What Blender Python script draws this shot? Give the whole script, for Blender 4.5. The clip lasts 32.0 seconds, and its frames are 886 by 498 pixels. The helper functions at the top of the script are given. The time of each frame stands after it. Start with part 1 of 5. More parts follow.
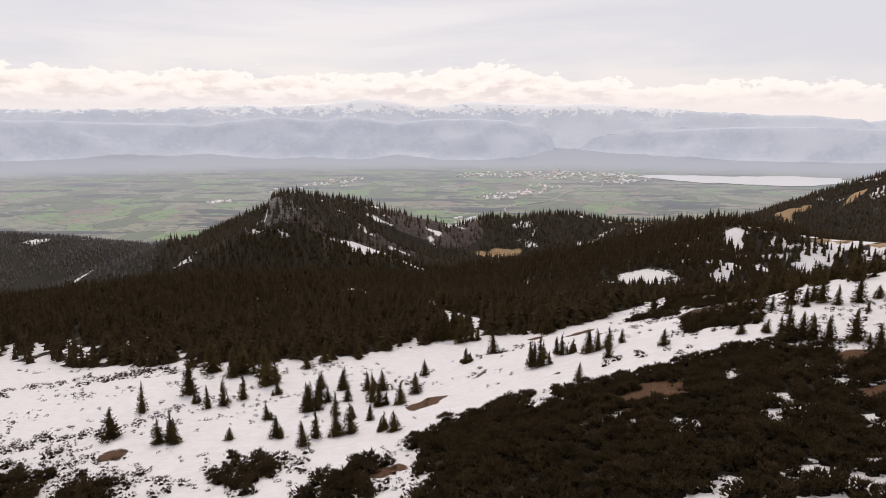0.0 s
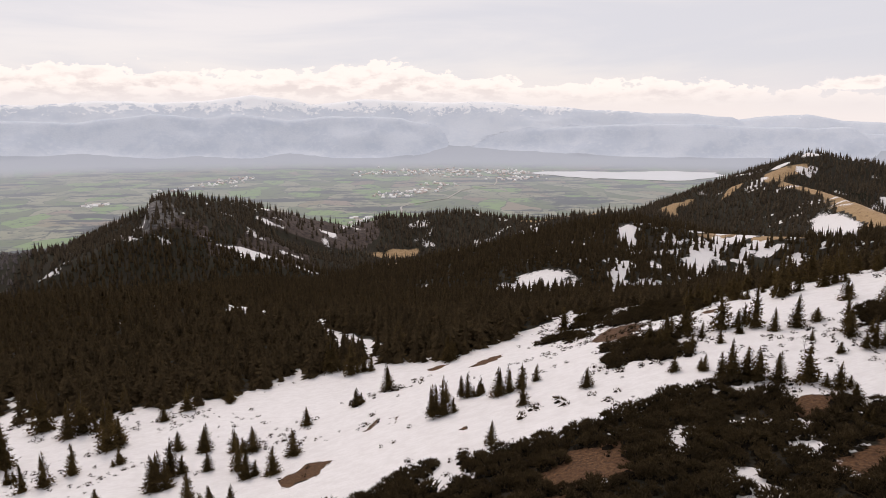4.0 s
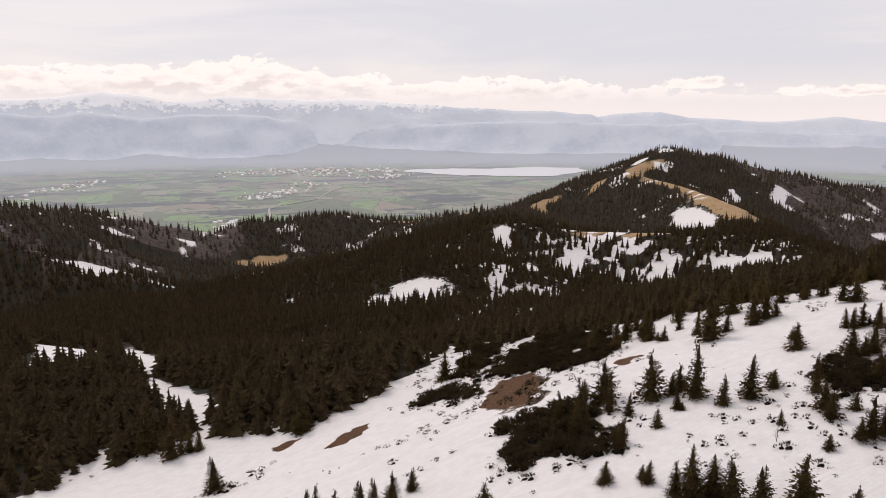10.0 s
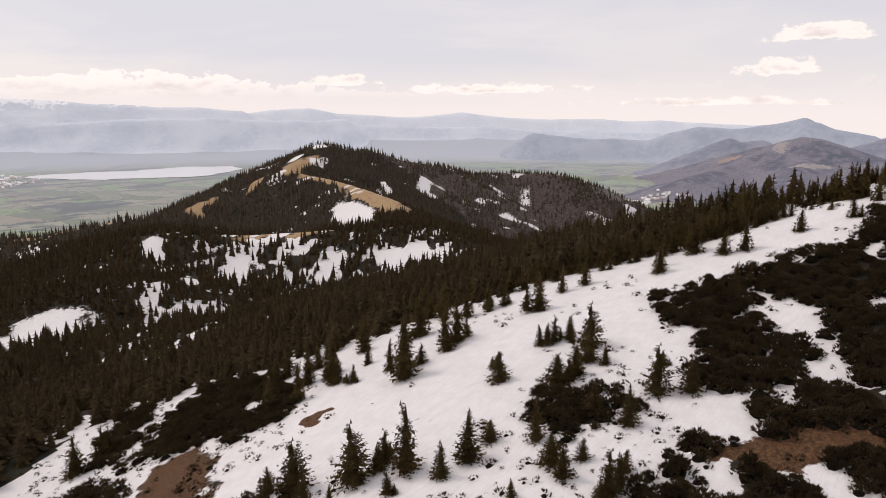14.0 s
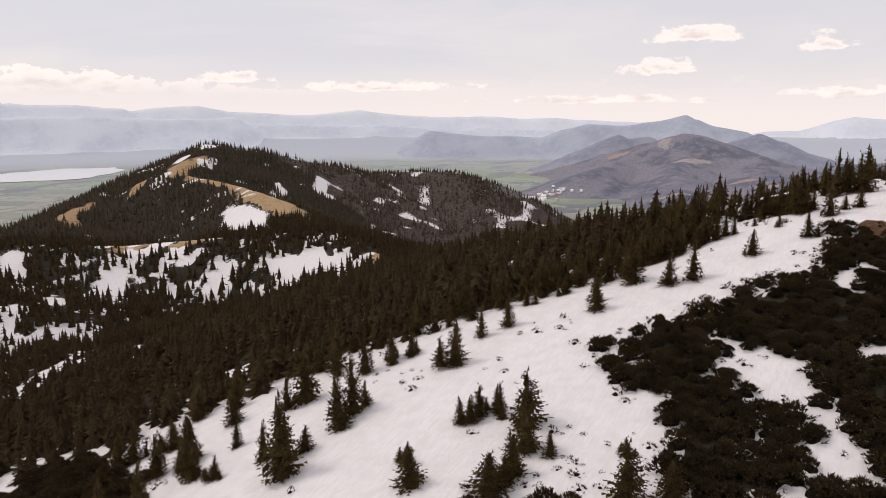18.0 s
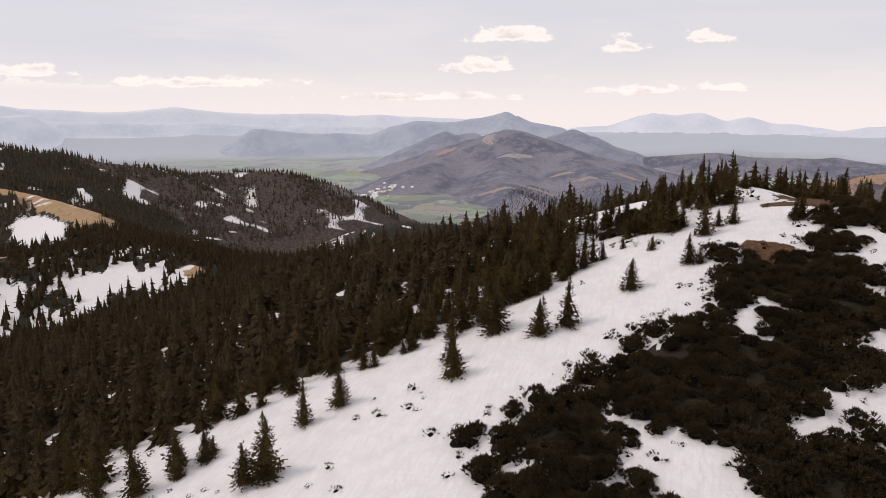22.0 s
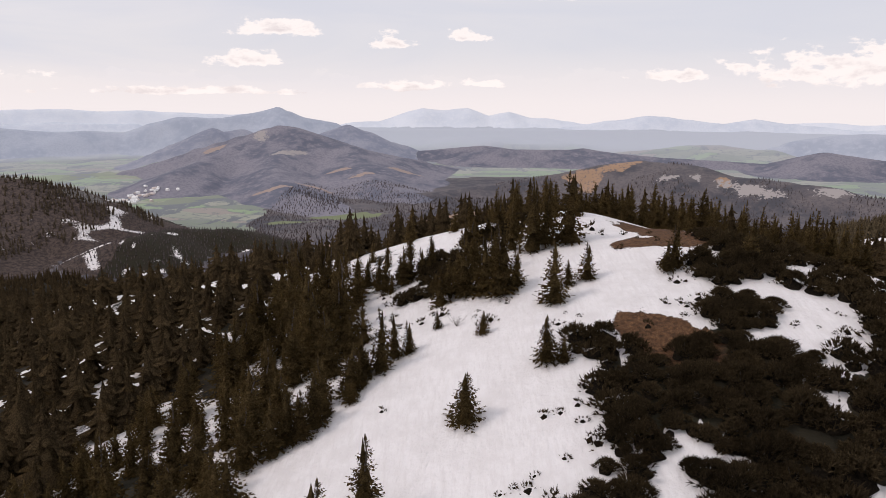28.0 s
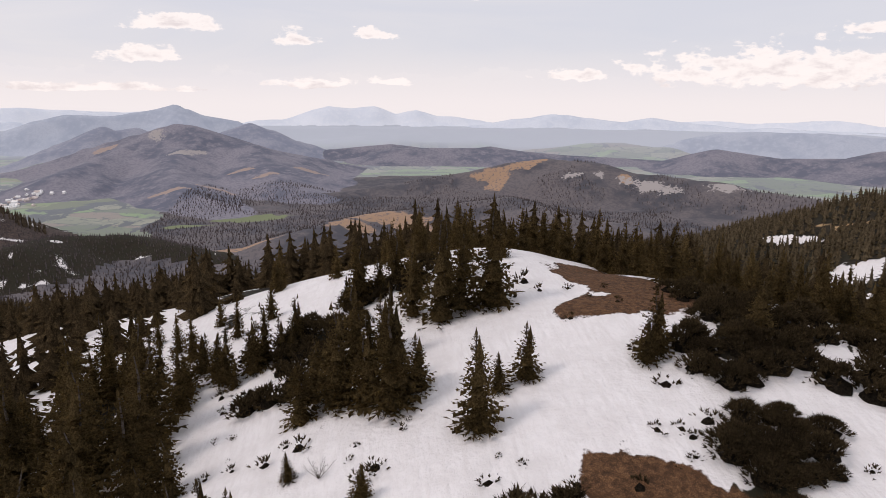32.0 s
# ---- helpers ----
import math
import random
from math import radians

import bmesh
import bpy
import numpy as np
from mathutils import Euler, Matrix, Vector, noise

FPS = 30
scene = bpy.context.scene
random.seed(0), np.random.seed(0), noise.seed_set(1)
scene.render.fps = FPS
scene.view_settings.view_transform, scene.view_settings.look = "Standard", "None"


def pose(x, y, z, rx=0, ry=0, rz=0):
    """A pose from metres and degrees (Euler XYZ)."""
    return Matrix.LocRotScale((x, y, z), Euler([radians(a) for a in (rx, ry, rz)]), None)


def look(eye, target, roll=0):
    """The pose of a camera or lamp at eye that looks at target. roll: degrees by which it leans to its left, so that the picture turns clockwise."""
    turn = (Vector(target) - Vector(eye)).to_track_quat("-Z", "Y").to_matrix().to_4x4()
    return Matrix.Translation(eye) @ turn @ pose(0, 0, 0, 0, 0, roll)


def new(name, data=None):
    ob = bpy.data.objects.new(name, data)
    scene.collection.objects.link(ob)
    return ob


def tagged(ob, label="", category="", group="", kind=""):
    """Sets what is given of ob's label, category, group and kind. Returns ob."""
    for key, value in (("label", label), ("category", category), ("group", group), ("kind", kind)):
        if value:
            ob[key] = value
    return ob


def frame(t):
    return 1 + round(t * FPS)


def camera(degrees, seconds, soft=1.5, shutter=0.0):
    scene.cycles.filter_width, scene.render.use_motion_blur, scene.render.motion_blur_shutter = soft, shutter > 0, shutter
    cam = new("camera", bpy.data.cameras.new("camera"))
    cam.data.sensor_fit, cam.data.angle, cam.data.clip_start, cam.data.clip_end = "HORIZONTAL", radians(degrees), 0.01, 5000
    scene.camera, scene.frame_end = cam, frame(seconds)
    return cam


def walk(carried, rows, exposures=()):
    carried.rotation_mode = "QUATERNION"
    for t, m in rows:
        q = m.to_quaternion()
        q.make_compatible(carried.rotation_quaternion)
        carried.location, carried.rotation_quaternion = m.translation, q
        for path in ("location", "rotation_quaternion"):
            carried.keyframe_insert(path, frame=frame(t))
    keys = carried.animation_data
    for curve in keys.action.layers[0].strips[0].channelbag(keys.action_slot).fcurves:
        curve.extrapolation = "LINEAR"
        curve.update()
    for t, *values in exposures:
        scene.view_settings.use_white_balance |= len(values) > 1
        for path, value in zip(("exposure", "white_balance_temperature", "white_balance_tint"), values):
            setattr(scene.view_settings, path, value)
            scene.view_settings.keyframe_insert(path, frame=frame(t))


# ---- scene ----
# ---- camera ----
cam = camera(64.69, 32.0, soft=0.6)
# seconds, x, y, z, heading east of north, tilt, lean
PATH = [(0, -0.00, -0.00, 0.00, 2.603, -10.585, 0.111), (0.5, 0.45, 3.01, 0.07, 3.887, -10.593, 0.116),
        (1, 0.91, 6.02, 0.14, 4.844, -10.611, 0.151), (1.5, 1.39, 9.02, 0.21, 5.730, -10.642, 0.109),
        (2, 1.90, 12.00, 0.28, 6.672, -10.656, 0.096), (2.5, 2.43, 14.98, 0.35, 7.762, -10.681, 0.110),
        (3, 2.98, 17.95, 0.42, 8.900, -10.713, 0.092), (3.5, 3.56, 20.92, 0.49, 10.013, -10.733, 0.118),
        (5.5, 6.46, 32.73, 0.88, 14.300, -10.828, 0.102), (6, 7.39, 35.62, 0.93, 15.343, -10.820, 0.111),
        (6.5, 8.36, 38.50, 0.98, 16.403, -10.818, 0.091), (7, 9.38, 41.36, 1.02, 17.456, -10.833, 0.075),
        (7.5, 10.45, 44.21, 1.06, 18.498, -10.856, 0.054), (8, 11.56, 47.03, 1.10, 19.383, -10.868, 0.039),
        (8.5, 12.73, 49.82, 1.14, 19.723, -10.863, 0.017), (9, 13.95, 52.59, 1.18, 19.664, -10.876, -0.001),
        (9.5, 15.23, 55.34, 1.23, 19.712, -10.909, -0.008), (10, 16.56, 58.06, 1.31, 21.519, -10.931, 0.027),
        (10.5, 17.93, 60.76, 1.41, 26.339, -10.924, -0.001), (11, 19.35, 63.42, 1.52, 31.185, -10.974, 0.017),
        (11.5, 20.84, 66.03, 1.64, 35.652, -11.035, -0.017), (12, 22.41, 68.57, 1.77, 38.538, -11.068, -0.039),
        (12.5, 24.06, 71.03, 1.89, 40.822, -11.119, -0.106), (13, 25.82, 73.39, 2.02, 43.444, -11.155, -0.121),
        (13.5, 27.69, 75.65, 2.14, 46.244, -11.196, -0.125), (14, 29.65, 77.82, 2.26, 49.020, -11.245, -0.114),
        (14.5, 31.70, 79.90, 2.37, 51.293, -11.268, -0.148), (15, 33.84, 81.89, 2.48, 53.483, -11.322, -0.160),
        (15.5, 36.03, 83.84, 2.59, 55.427, -11.390, -0.081), (17.5, 45.89, 90.64, 3.00, 56.410, -11.478, -0.077),
        (18, 48.55, 92.18, 3.12, 57.314, -11.451, -0.120), (18.5, 51.24, 93.69, 3.23, 57.991, -11.469, -0.114),
        (19, 53.97, 95.15, 3.35, 59.781, -11.497, -0.147), (19.5, 56.73, 96.56, 3.46, 61.698, -11.521, -0.120),
        (20, 59.52, 97.91, 3.57, 63.578, -11.561, -0.089), (20.5, 62.34, 99.21, 3.67, 65.186, -11.605, -0.075),
        (21, 65.19, 100.45, 3.77, 66.502, -11.640, -0.093), (21.5, 68.07, 101.63, 3.85, 68.925, -11.679, -0.103),
        (22, 70.99, 102.72, 3.93, 71.104, -11.732, -0.073), (22.5, 73.95, 103.72, 4.01, 72.902, -11.766, -0.098),
        (23, 76.95, 104.64, 4.08, 74.543, -11.805, -0.093), (23.5, 79.98, 105.46, 4.14, 76.032, -11.852, -0.086),
        (24, 83.04, 106.19, 4.19, 77.540, -11.895, -0.054), (24.5, 86.12, 106.82, 4.25, 79.311, -11.925, -0.068),
        (25, 89.22, 107.35, 4.31, 81.024, -11.964, -0.075), (25.5, 92.32, 107.80, 4.37, 82.697, -11.987, -0.079),
        (26, 95.44, 108.17, 4.43, 84.336, -12.006, -0.011), (26.5, 98.56, 108.47, 4.49, 85.995, -12.035, 0.012),
        (28.5, 111.18, 108.53, 4.67, 90.314, -12.132, 0.140), (29, 114.34, 108.29, 4.70, 91.740, -12.137, 0.155),
        (29.5, 117.49, 108.00, 4.73, 93.331, -12.154, 0.186), (30, 120.63, 107.64, 4.76, 94.748, -12.181, 0.218),
        (30.5, 123.77, 107.20, 4.78, 96.303, -12.188, 0.261), (31, 126.91, 106.69, 4.77, 96.784, -12.200, 0.261),
        (31.5, 130.04, 106.14, 4.74, 96.725, -12.208, 0.371), (32, 133.17, 105.57, 4.70, 96.701, -12.237, 0.364)]


def row_pose(x, y, z, heading, tilt, lean):
    a, b = radians(heading), radians(tilt)
    way = Vector((math.sin(a) * math.cos(b), math.cos(a) * math.cos(b), math.sin(b)))
    return look((x, y, z), Vector((x, y, z)) + way * 50, lean)


walk(cam, [(t, row_pose(*rest)) for t, *rest in PATH], [(0, 0.02, 7150, 18.5), (13, 0.02, 7160, 19.5), (20, 0.0, 7120, 19.5), (26, 0.0, 6930, 19), (32, -0.02, 6880, 19)])

# ---- sky and sun ----
SUN_AZ, SUN_EL = -14.0, 47.0


class Nodes:
    """Short hand for building a node tree."""

    def __init__(self, tree):
        self.tree = tree
        tree.nodes.clear()

    def add(self, kind, **values):
        n = self.tree.nodes.new(kind)
        for key, value in values.items():
            setattr(n, key, value)
        return n

    def put(self, socket, value):
        if isinstance(value, bpy.types.NodeSocket):
            self.tree.links.new(value, socket)
        elif isinstance(value, (tuple, list)) and len(value) == 3 and socket.type == 'RGBA':
            socket.default_value = (*value, 1)
        else:
            socket.default_value = value

    def math(self, op, a, b=0.0, c=None, clamp=False):
        n = self.add('ShaderNodeMath', operation=op, use_clamp=clamp)
        self.put(n.inputs[0], a)
        self.put(n.inputs[1], b)
        if c is not None:
            self.put(n.inputs[2], c)
        return n.outputs[0]

    def mix(self, f, a, b, blend='MIX'):
        n = self.add('ShaderNodeMix', data_type='RGBA', blend_type=blend)
        self.put(n.inputs[0], f)
        self.put(n.inputs[6], a)
        self.put(n.inputs[7], b)
        return n.outputs[2]

    def noise(self, vec, scale, detail=4.0, rough=0.55, distortion=0.0):
        n = self.add('ShaderNodeTexNoise')
        self.put(n.inputs['Vector'], vec)
        self.put(n.inputs['Scale'], scale)
        self.put(n.inputs['Detail'], detail)
        self.put(n.inputs['Roughness'], rough)
        self.put(n.inputs['Distortion'], distortion)
        return n.outputs[0]

    def ramp(self, f, lo, hi, a=0.0, b=1.0, smooth=True):
        n = self.add('ShaderNodeMapRange', interpolation_type='SMOOTHSTEP' if smooth else 'LINEAR')
        for i, value in enumerate((f, lo, hi, a, b)):
            self.put(n.inputs[i], value)
        return n.outputs[0]

    def attr(self, name):
        return self.add('ShaderNodeAttribute', attribute_name=name).outputs['Fac']

    def place(self):
        return self.add('ShaderNodeNewGeometry').outputs['Position']


def make_sky():
    world = bpy.data.worlds.new('sky')
    world.use_nodes = True
    scene.world = world
    k = Nodes(world.node_tree)
    sky = k.add('ShaderNodeTexSky', sky_type='NISHITA', sun_disc=False, sun_elevation=radians(SUN_EL), sun_rotation=radians(SUN_AZ), altitude=1500.0, dust_density=3.0)
    way = k.add('ShaderNodeTexCoord').outputs['Generated']
    split = k.add('ShaderNodeSeparateXYZ')
    k.put(split.inputs[0], way)
    x, y, z = split.outputs
    el = k.math('MULTIPLY', k.math('ARCSINE', z), 57.2958)
    az = k.math('MULTIPLY', k.math('ARCTAN2', x, y), 57.2958)

    def plane(a, b, c=0.0):
        n = k.add('ShaderNodeCombineXYZ')
        k.put(n.inputs[0], k.math('MULTIPLY', az, a))
        k.put(n.inputs[1], k.math('MULTIPLY', el, b))
        k.put(n.inputs[2], c)
        return n.outputs[0]

    # high thin veil with paler streaks
    veil = k.noise(plane(0.035, 0.22, 3.0), 1.0, 5.0, 0.55, 0.6)
    base = k.mix(0.8, k.mix(1.0, sky.outputs[0], (0.085, 0.085, 0.085), 'MULTIPLY'), (0.86, 0.885, 0.915))
    base = k.mix(k.ramp(veil, 0.38, 0.68), k.mix(0.6, base, (0.60, 0.68, 0.79)), base)
    base = k.mix(k.math('MULTIPLY', k.ramp(az, 55.0, 115.0), 0.58), base, (0.64, 0.71, 0.79))
    base = k.mix(k.ramp(el, 4.5, -1.0), base, (0.865, 0.865, 0.875))
    # long bank of cumulus low over the far range, breaking up to the east
    top = k.noise(plane(0.085, 0.0, 9.0), 1.0, 2.0, 0.5)
    lump = k.noise(plane(0.42, 0.80, 1.0), 1.0, 9.0, 0.60, 0.1)
    crown = k.math('ADD', k.ramp(az, 5.0, 46.0, 3.5, 1.7), k.math('MULTIPLY', k.math('SUBTRACT', top, 0.5), 4.2))
    bank = k.math('SUBTRACT', k.math('ADD', crown, k.math('MULTIPLY', k.math('SUBTRACT', lump, 0.5), 4.0)), el)
    depth = bank
    bank = k.math('MULTIPLY', k.ramp(bank, 0.0, 0.16), k.ramp(el, 0.5, 2.6))
    fluff = k.noise(plane(0.55, 1.0, 4.0), 1.0, 9.0, 0.58, 0.1)
    # single clouds: heading, height, half width, half depth in degrees
    puff = 0.0
    for ca, ce, wide, deep in ((76.3, 5.1, 4.4, 1.2), (85.0, 4.2, 2.6, 1.1), (91.0, 4.6, 2.0, 0.9), (74.0, 2.8, 4.2, 1.0), (86.0, 0.9, 4.5, 0.7), (92.5, 1.1, 2.2, 0.6), (122.5, 1.75, 15.0, 2.5), (124.0, 1.7, 11.0, 2.6),
                               (107.0, 1.6, 4.0, 0.8), (126.6, 4.7, 2.0, 0.8), (70.0, 0.5, 10.0, 0.55), (52.0, 1.5, 9.5, 0.7), (41.0, 2.1, 3.0, 0.9), (98.0, 7.6, 7.0, 0.6), (140.0, 4.0, 9.0, 1.8), (-60.0, 5.0, 14.0, 2.0)):
        u = k.math('DIVIDE', k.math('SUBTRACT', az, ca), wide)
        v = k.math('DIVIDE', k.math('SUBTRACT', el, ce), deep)
        v = k.math('MAXIMUM', v, k.math('MULTIPLY', v, -2.2))
        d = k.math('SQRT', k.math('ADD', k.math('MULTIPLY', u, u), k.math('MULTIPLY', v, v)))
        puff = k.math('MAXIMUM', puff, k.math('ADD', k.math('SUBTRACT', 0.82, d), k.math('MULTIPLY', k.math('SUBTRACT', fluff, 0.5), 2.7)))
    thick = puff
    puff = k.math('MULTIPLY', k.ramp(puff, 0.0, 0.3), 0.95)
    bank = k.math('MULTIPLY', bank, k.ramp(az, 66.0, 40.0, 0.12, 1.0))
    cloud = k.math('MAXIMUM', bank, puff)
    shade = k.noise(plane(0.5, 1.3, 5.0), 1.0, 4.0, 0.55)
    body = k.math('MAXIMUM', k.ramp(depth, 0.3, 1.6), k.ramp(thick, 0.25, 0.9))
    under = k.math('MULTIPLY', body, k.ramp(shade, 0.60, 0.40))
    white = k.mix(under, (1.0, 0.985, 0.965), (0.77, 0.745, 0.75))
    color = k.mix(k.math('MULTIPLY', cloud, 0.92), base, white)
    back = k.add('ShaderNodeBackground')
    k.put(back.inputs[0], color)
    back.inputs[1].default_value = 1.0
    k.put(k.add('ShaderNodeOutputWorld').inputs[0], back.outputs[0])


make_sky()
sun_data = bpy.data.lights.new('sun', 'SUN')
sun_data.energy, sun_data.angle, sun_data.color = 1.0, radians(11), (1.0, 0.95, 0.88)
sun = new('sun', sun_data)
a, b = radians(SUN_AZ), radians(SUN_EL)
sun.matrix_world = look(Vector((math.sin(a) * math.cos(b), math.cos(a) * math.cos(b), math.sin(b))) * 300, (0, 0, 0))


# ---- materials ----
def material(name, build):
    m = bpy.data.materials.new(name)
    m.use_nodes = True
    k = Nodes(m.node_tree)
    shader = k.add('ShaderNodeBsdfPrincipled')
    shader.inputs['Specular IOR Level'].default_value = 0.25
    k.put(k.add('ShaderNodeOutputMaterial').inputs[0], shader.outputs[0])
    build(k, shader)
    return m


def bump(k, shader, height, strength, distance):
    n = k.add('ShaderNodeBump')
    k.put(n.inputs['Strength'], strength)
    k.put(n.inputs['Distance'], distance)
    k.put(n.inputs['Height'], height)
    k.put(shader.inputs['Normal'], n.outputs[0])


def mountain_look(k, s):
    p = k.place()
    fine, mid, wide = k.noise(p, 2.6, 5), k.noise(p, 0.35, 5, 0.6), k.noise(p, 0.06, 4)
    litter = k.mix(k.ramp(mid, 0.3, 0.7), (0.014, 0.011, 0.007), (0.036, 0.027, 0.017))
    litter = k.mix(k.ramp(wide, 0.35, 0.7), litter, (0.020, 0.019, 0.010))
    grass = k.mix(k.ramp(fine, 0.3, 0.72), (0.060, 0.030, 0.0145), (0.170, 0.086, 0.041))
    blades = k.noise(p, 14.0, 4, 0.75)
    grass = k.mix(k.ramp(blades, 0.42, 0.66), k.mix(1.0, grass, (0.6, 0.58, 0.58), 'MULTIPLY'), k.mix(1.0, grass, (1.45, 1.45, 1.4), 'MULTIPLY'))
    grass = k.mix(k.math('MULTIPLY', k.ramp(mid, 0.45, 0.75), 0.6), grass, (0.085, 0.040, 0.019))
    straw = k.mix(k.ramp(mid, 0.35, 0.7), (0.43, 0.29, 0.16), (0.29, 0.185, 0.095))
    straw = k.mix(k.ramp(k.noise(p, 0.12, 5, 0.7), 0.56, 0.66), straw, (0.16, 0.10, 0.055))
    felled = k.mix(k.ramp(k.noise(p, 0.16, 5, 0.7), 0.35, 0.65), (0.036, 0.027, 0.025), (0.100, 0.073, 0.062))
    color = k.mix(k.ramp(k.math('ADD', k.attr('grass'), k.math('MULTIPLY', k.math('SUBTRACT', mid, 0.5), 0.7)), 0.42, 0.58), litter, grass)
    color = k.mix(k.ramp(k.math('ADD', k.attr('straw'), k.math('MULTIPLY', k.math('SUBTRACT', wide, 0.5), 0.5)), 0.4, 0.6), color, straw)
    color = k.mix(k.ramp(k.attr('felled'), 0.4, 0.6), color, felled)
    crag = k.mix(k.ramp(k.noise(p, 0.16, 6, 0.75), 0.36, 0.66), (0.055, 0.050, 0.050), (0.21, 0.195, 0.185))
    color = k.mix(k.ramp(k.attr('rock'), 0.4, 0.6), color, crag)
    edge = k.math('ADD', k.math('MULTIPLY', k.math('SUBTRACT', mid, 0.5), 0.55), k.math('MULTIPLY', k.math('SUBTRACT', fine, 0.5), 0.28))
    snow = k.ramp(k.math('ADD', k.attr('snow'), edge), 0.46, 0.54)
    white = k.mix(k.ramp(k.noise(p, 0.5, 6, 0.65), 0.35, 0.75), (0.82, 0.795, 0.795), (0.72, 0.69, 0.685))
    m = k.add('ShaderNodeMapping')
    k.put(m.inputs[0], p)
    m.inputs['Rotation'].default_value = (0, 0, 0.9)
    m.inputs['Scale'].default_value = (0.5, 3.2, 1.0)
    combed = k.noise(m.outputs[0], 1.0, 5, 0.65)
    white = k.mix(k.ramp(combed, 0.42, 0.72), white, (0.735, 0.705, 0.70))
    dirt = k.ramp(k.noise(p, 5.5, 6, 0.75), 0.66, 0.78)
    white = k.mix(k.math('MULTIPLY', dirt, 0.5), white, (0.42, 0.36, 0.31))
    k.put(s.inputs['Base Color'], k.mix(snow, color, white))
    k.put(s.inputs['Roughness'], k.math('SUBTRACT', 0.95, k.math('MULTIPLY', snow, 0.35)))
    ripple = k.math('ADD', k.math('MULTIPLY', k.noise(p, 1.4, 5, 0.6), 0.6), k.math('ADD', k.math('MULTIPLY', fine, 0.35), k.math('MULTIPLY', combed, 0.22)))
    bump(k, s, ripple, 0.9, 0.3)


def valley_look(k, s):
    p = k.place()
    warp = k.add('ShaderNodeMix', data_type='VECTOR')
    k.put(warp.inputs[0], 0.06)
    k.put(warp.inputs[4], p)
    wn = k.add('ShaderNodeTexNoise')
    k.put(wn.inputs['Vector'], p)
    wn.inputs['Scale'].default_value = 0.004
    sc = k.add('ShaderNodeVectorMath', operation='SCALE')
    k.put(sc.inputs[0], wn.outputs['Color'])
    sc.inputs['Scale'].default_value = 2500.0
    k.put(warp.inputs[5], sc.outputs[0])
    m = k.add('ShaderNodeMapping')
    k.put(m.inputs[0], warp.outputs[1])
    m.inputs['Rotation'].default_value = (0, 0, 0.5)
    m.inputs['Scale'].default_value = (0.0135, 0.0058, 0.0)
    v = k.add('ShaderNodeTexVoronoi', feature='F1', voronoi_dimensions='2D')
    k.put(v.inputs['Vector'], m.outputs[0])
    v.inputs['Scale'].default_value = 1.0
    rim = k.add('ShaderNodeTexVoronoi', feature='DISTANCE_TO_EDGE', voronoi_dimensions='2D')
    k.put(rim.inputs['Vector'], m.outputs[0])
    rim.inputs['Scale'].default_value = 1.0
    hue = k.add('ShaderNodeSeparateColor')
    k.put(hue.inputs[0], v.outputs['Color'])
    region = k.noise(p, 0.0016, 4, 0.55)
    f = k.mix(k.ramp(k.math('ADD', k.math('MULTIPLY', hue.outputs[0], 0.5), k.math('MULTIPLY', region, 0.5)), 0.34, 0.64), (0.115, 0.150, 0.060), (0.275, 0.270, 0.170))
    f = k.mix(k.math('MULTIPLY', k.ramp(hue.outputs[1], 0.66, 0.70), 0.9), f, (0.175, 0.285, 0.075))
    f = k.mix(k.math('MULTIPLY', k.ramp(hue.outputs[2], 0.88, 0.90), 0.7), f, (0.285, 0.195, 0.150))
    f = k.mix(k.ramp(k.noise(p, 0.012, 6, 0.65), 0.50, 0.68), f, (0.130, 0.145, 0.090))
    flat_p = k.add('ShaderNodeMapping')
    k.put(flat_p.inputs[0], p)
    flat_p.inputs['Scale'].default_value = (0.0026, 0.0062, 0.0)
    wood = k.ramp(k.noise(flat_p.outputs[0], 1.0, 6, 0.66), 0.545, 0.560)
    f = k.mix(wood, f, k.mix(k.noise(p, 0.05, 3), (0.022, 0.030, 0.026), (0.055, 0.062, 0.052)))
    f = k.mix(k.ramp(k.noise(p, 0.03, 5, 0.7), 0.58, 0.63), f, (0.060, 0.072, 0.052))
    hedge = k.math('MULTIPLY', k.ramp(rim.outputs[0], 0.045, 0.015), k.ramp(k.noise(p, 0.02, 3), 0.45, 0.55))
    f = k.mix(k.math('MULTIPLY', hedge, 0.85), f, (0.050, 0.062, 0.045))
    # fields turn pale blue with distance: haze put into the base colour
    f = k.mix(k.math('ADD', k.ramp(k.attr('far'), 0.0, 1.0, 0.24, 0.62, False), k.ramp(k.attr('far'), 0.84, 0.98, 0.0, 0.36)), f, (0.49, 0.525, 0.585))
    broad, close, tight = k.noise(p, 0.006, 6, 0.6), k.noise(p, 0.03, 4, 0.6), k.noise(p, 0.11, 3, 0.6)
    leas = k.ramp(k.math('ADD', k.attr('meadow'), k.math('MULTIPLY', k.math('SUBTRACT', close, 0.5), 0.8)), 0.42, 0.56)
    f = k.mix(k.math('MULTIPLY', leas, 0.6), f, (0.275, 0.310, 0.215))
    # haze over each range put into its colour, paler and bluer farther off
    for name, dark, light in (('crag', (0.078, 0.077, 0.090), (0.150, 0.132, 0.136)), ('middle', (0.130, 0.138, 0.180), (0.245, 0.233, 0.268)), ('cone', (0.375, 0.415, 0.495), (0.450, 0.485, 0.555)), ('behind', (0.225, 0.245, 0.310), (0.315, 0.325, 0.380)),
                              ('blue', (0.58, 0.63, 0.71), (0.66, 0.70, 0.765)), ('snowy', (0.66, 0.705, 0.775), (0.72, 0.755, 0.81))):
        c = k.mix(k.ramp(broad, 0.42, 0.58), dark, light)
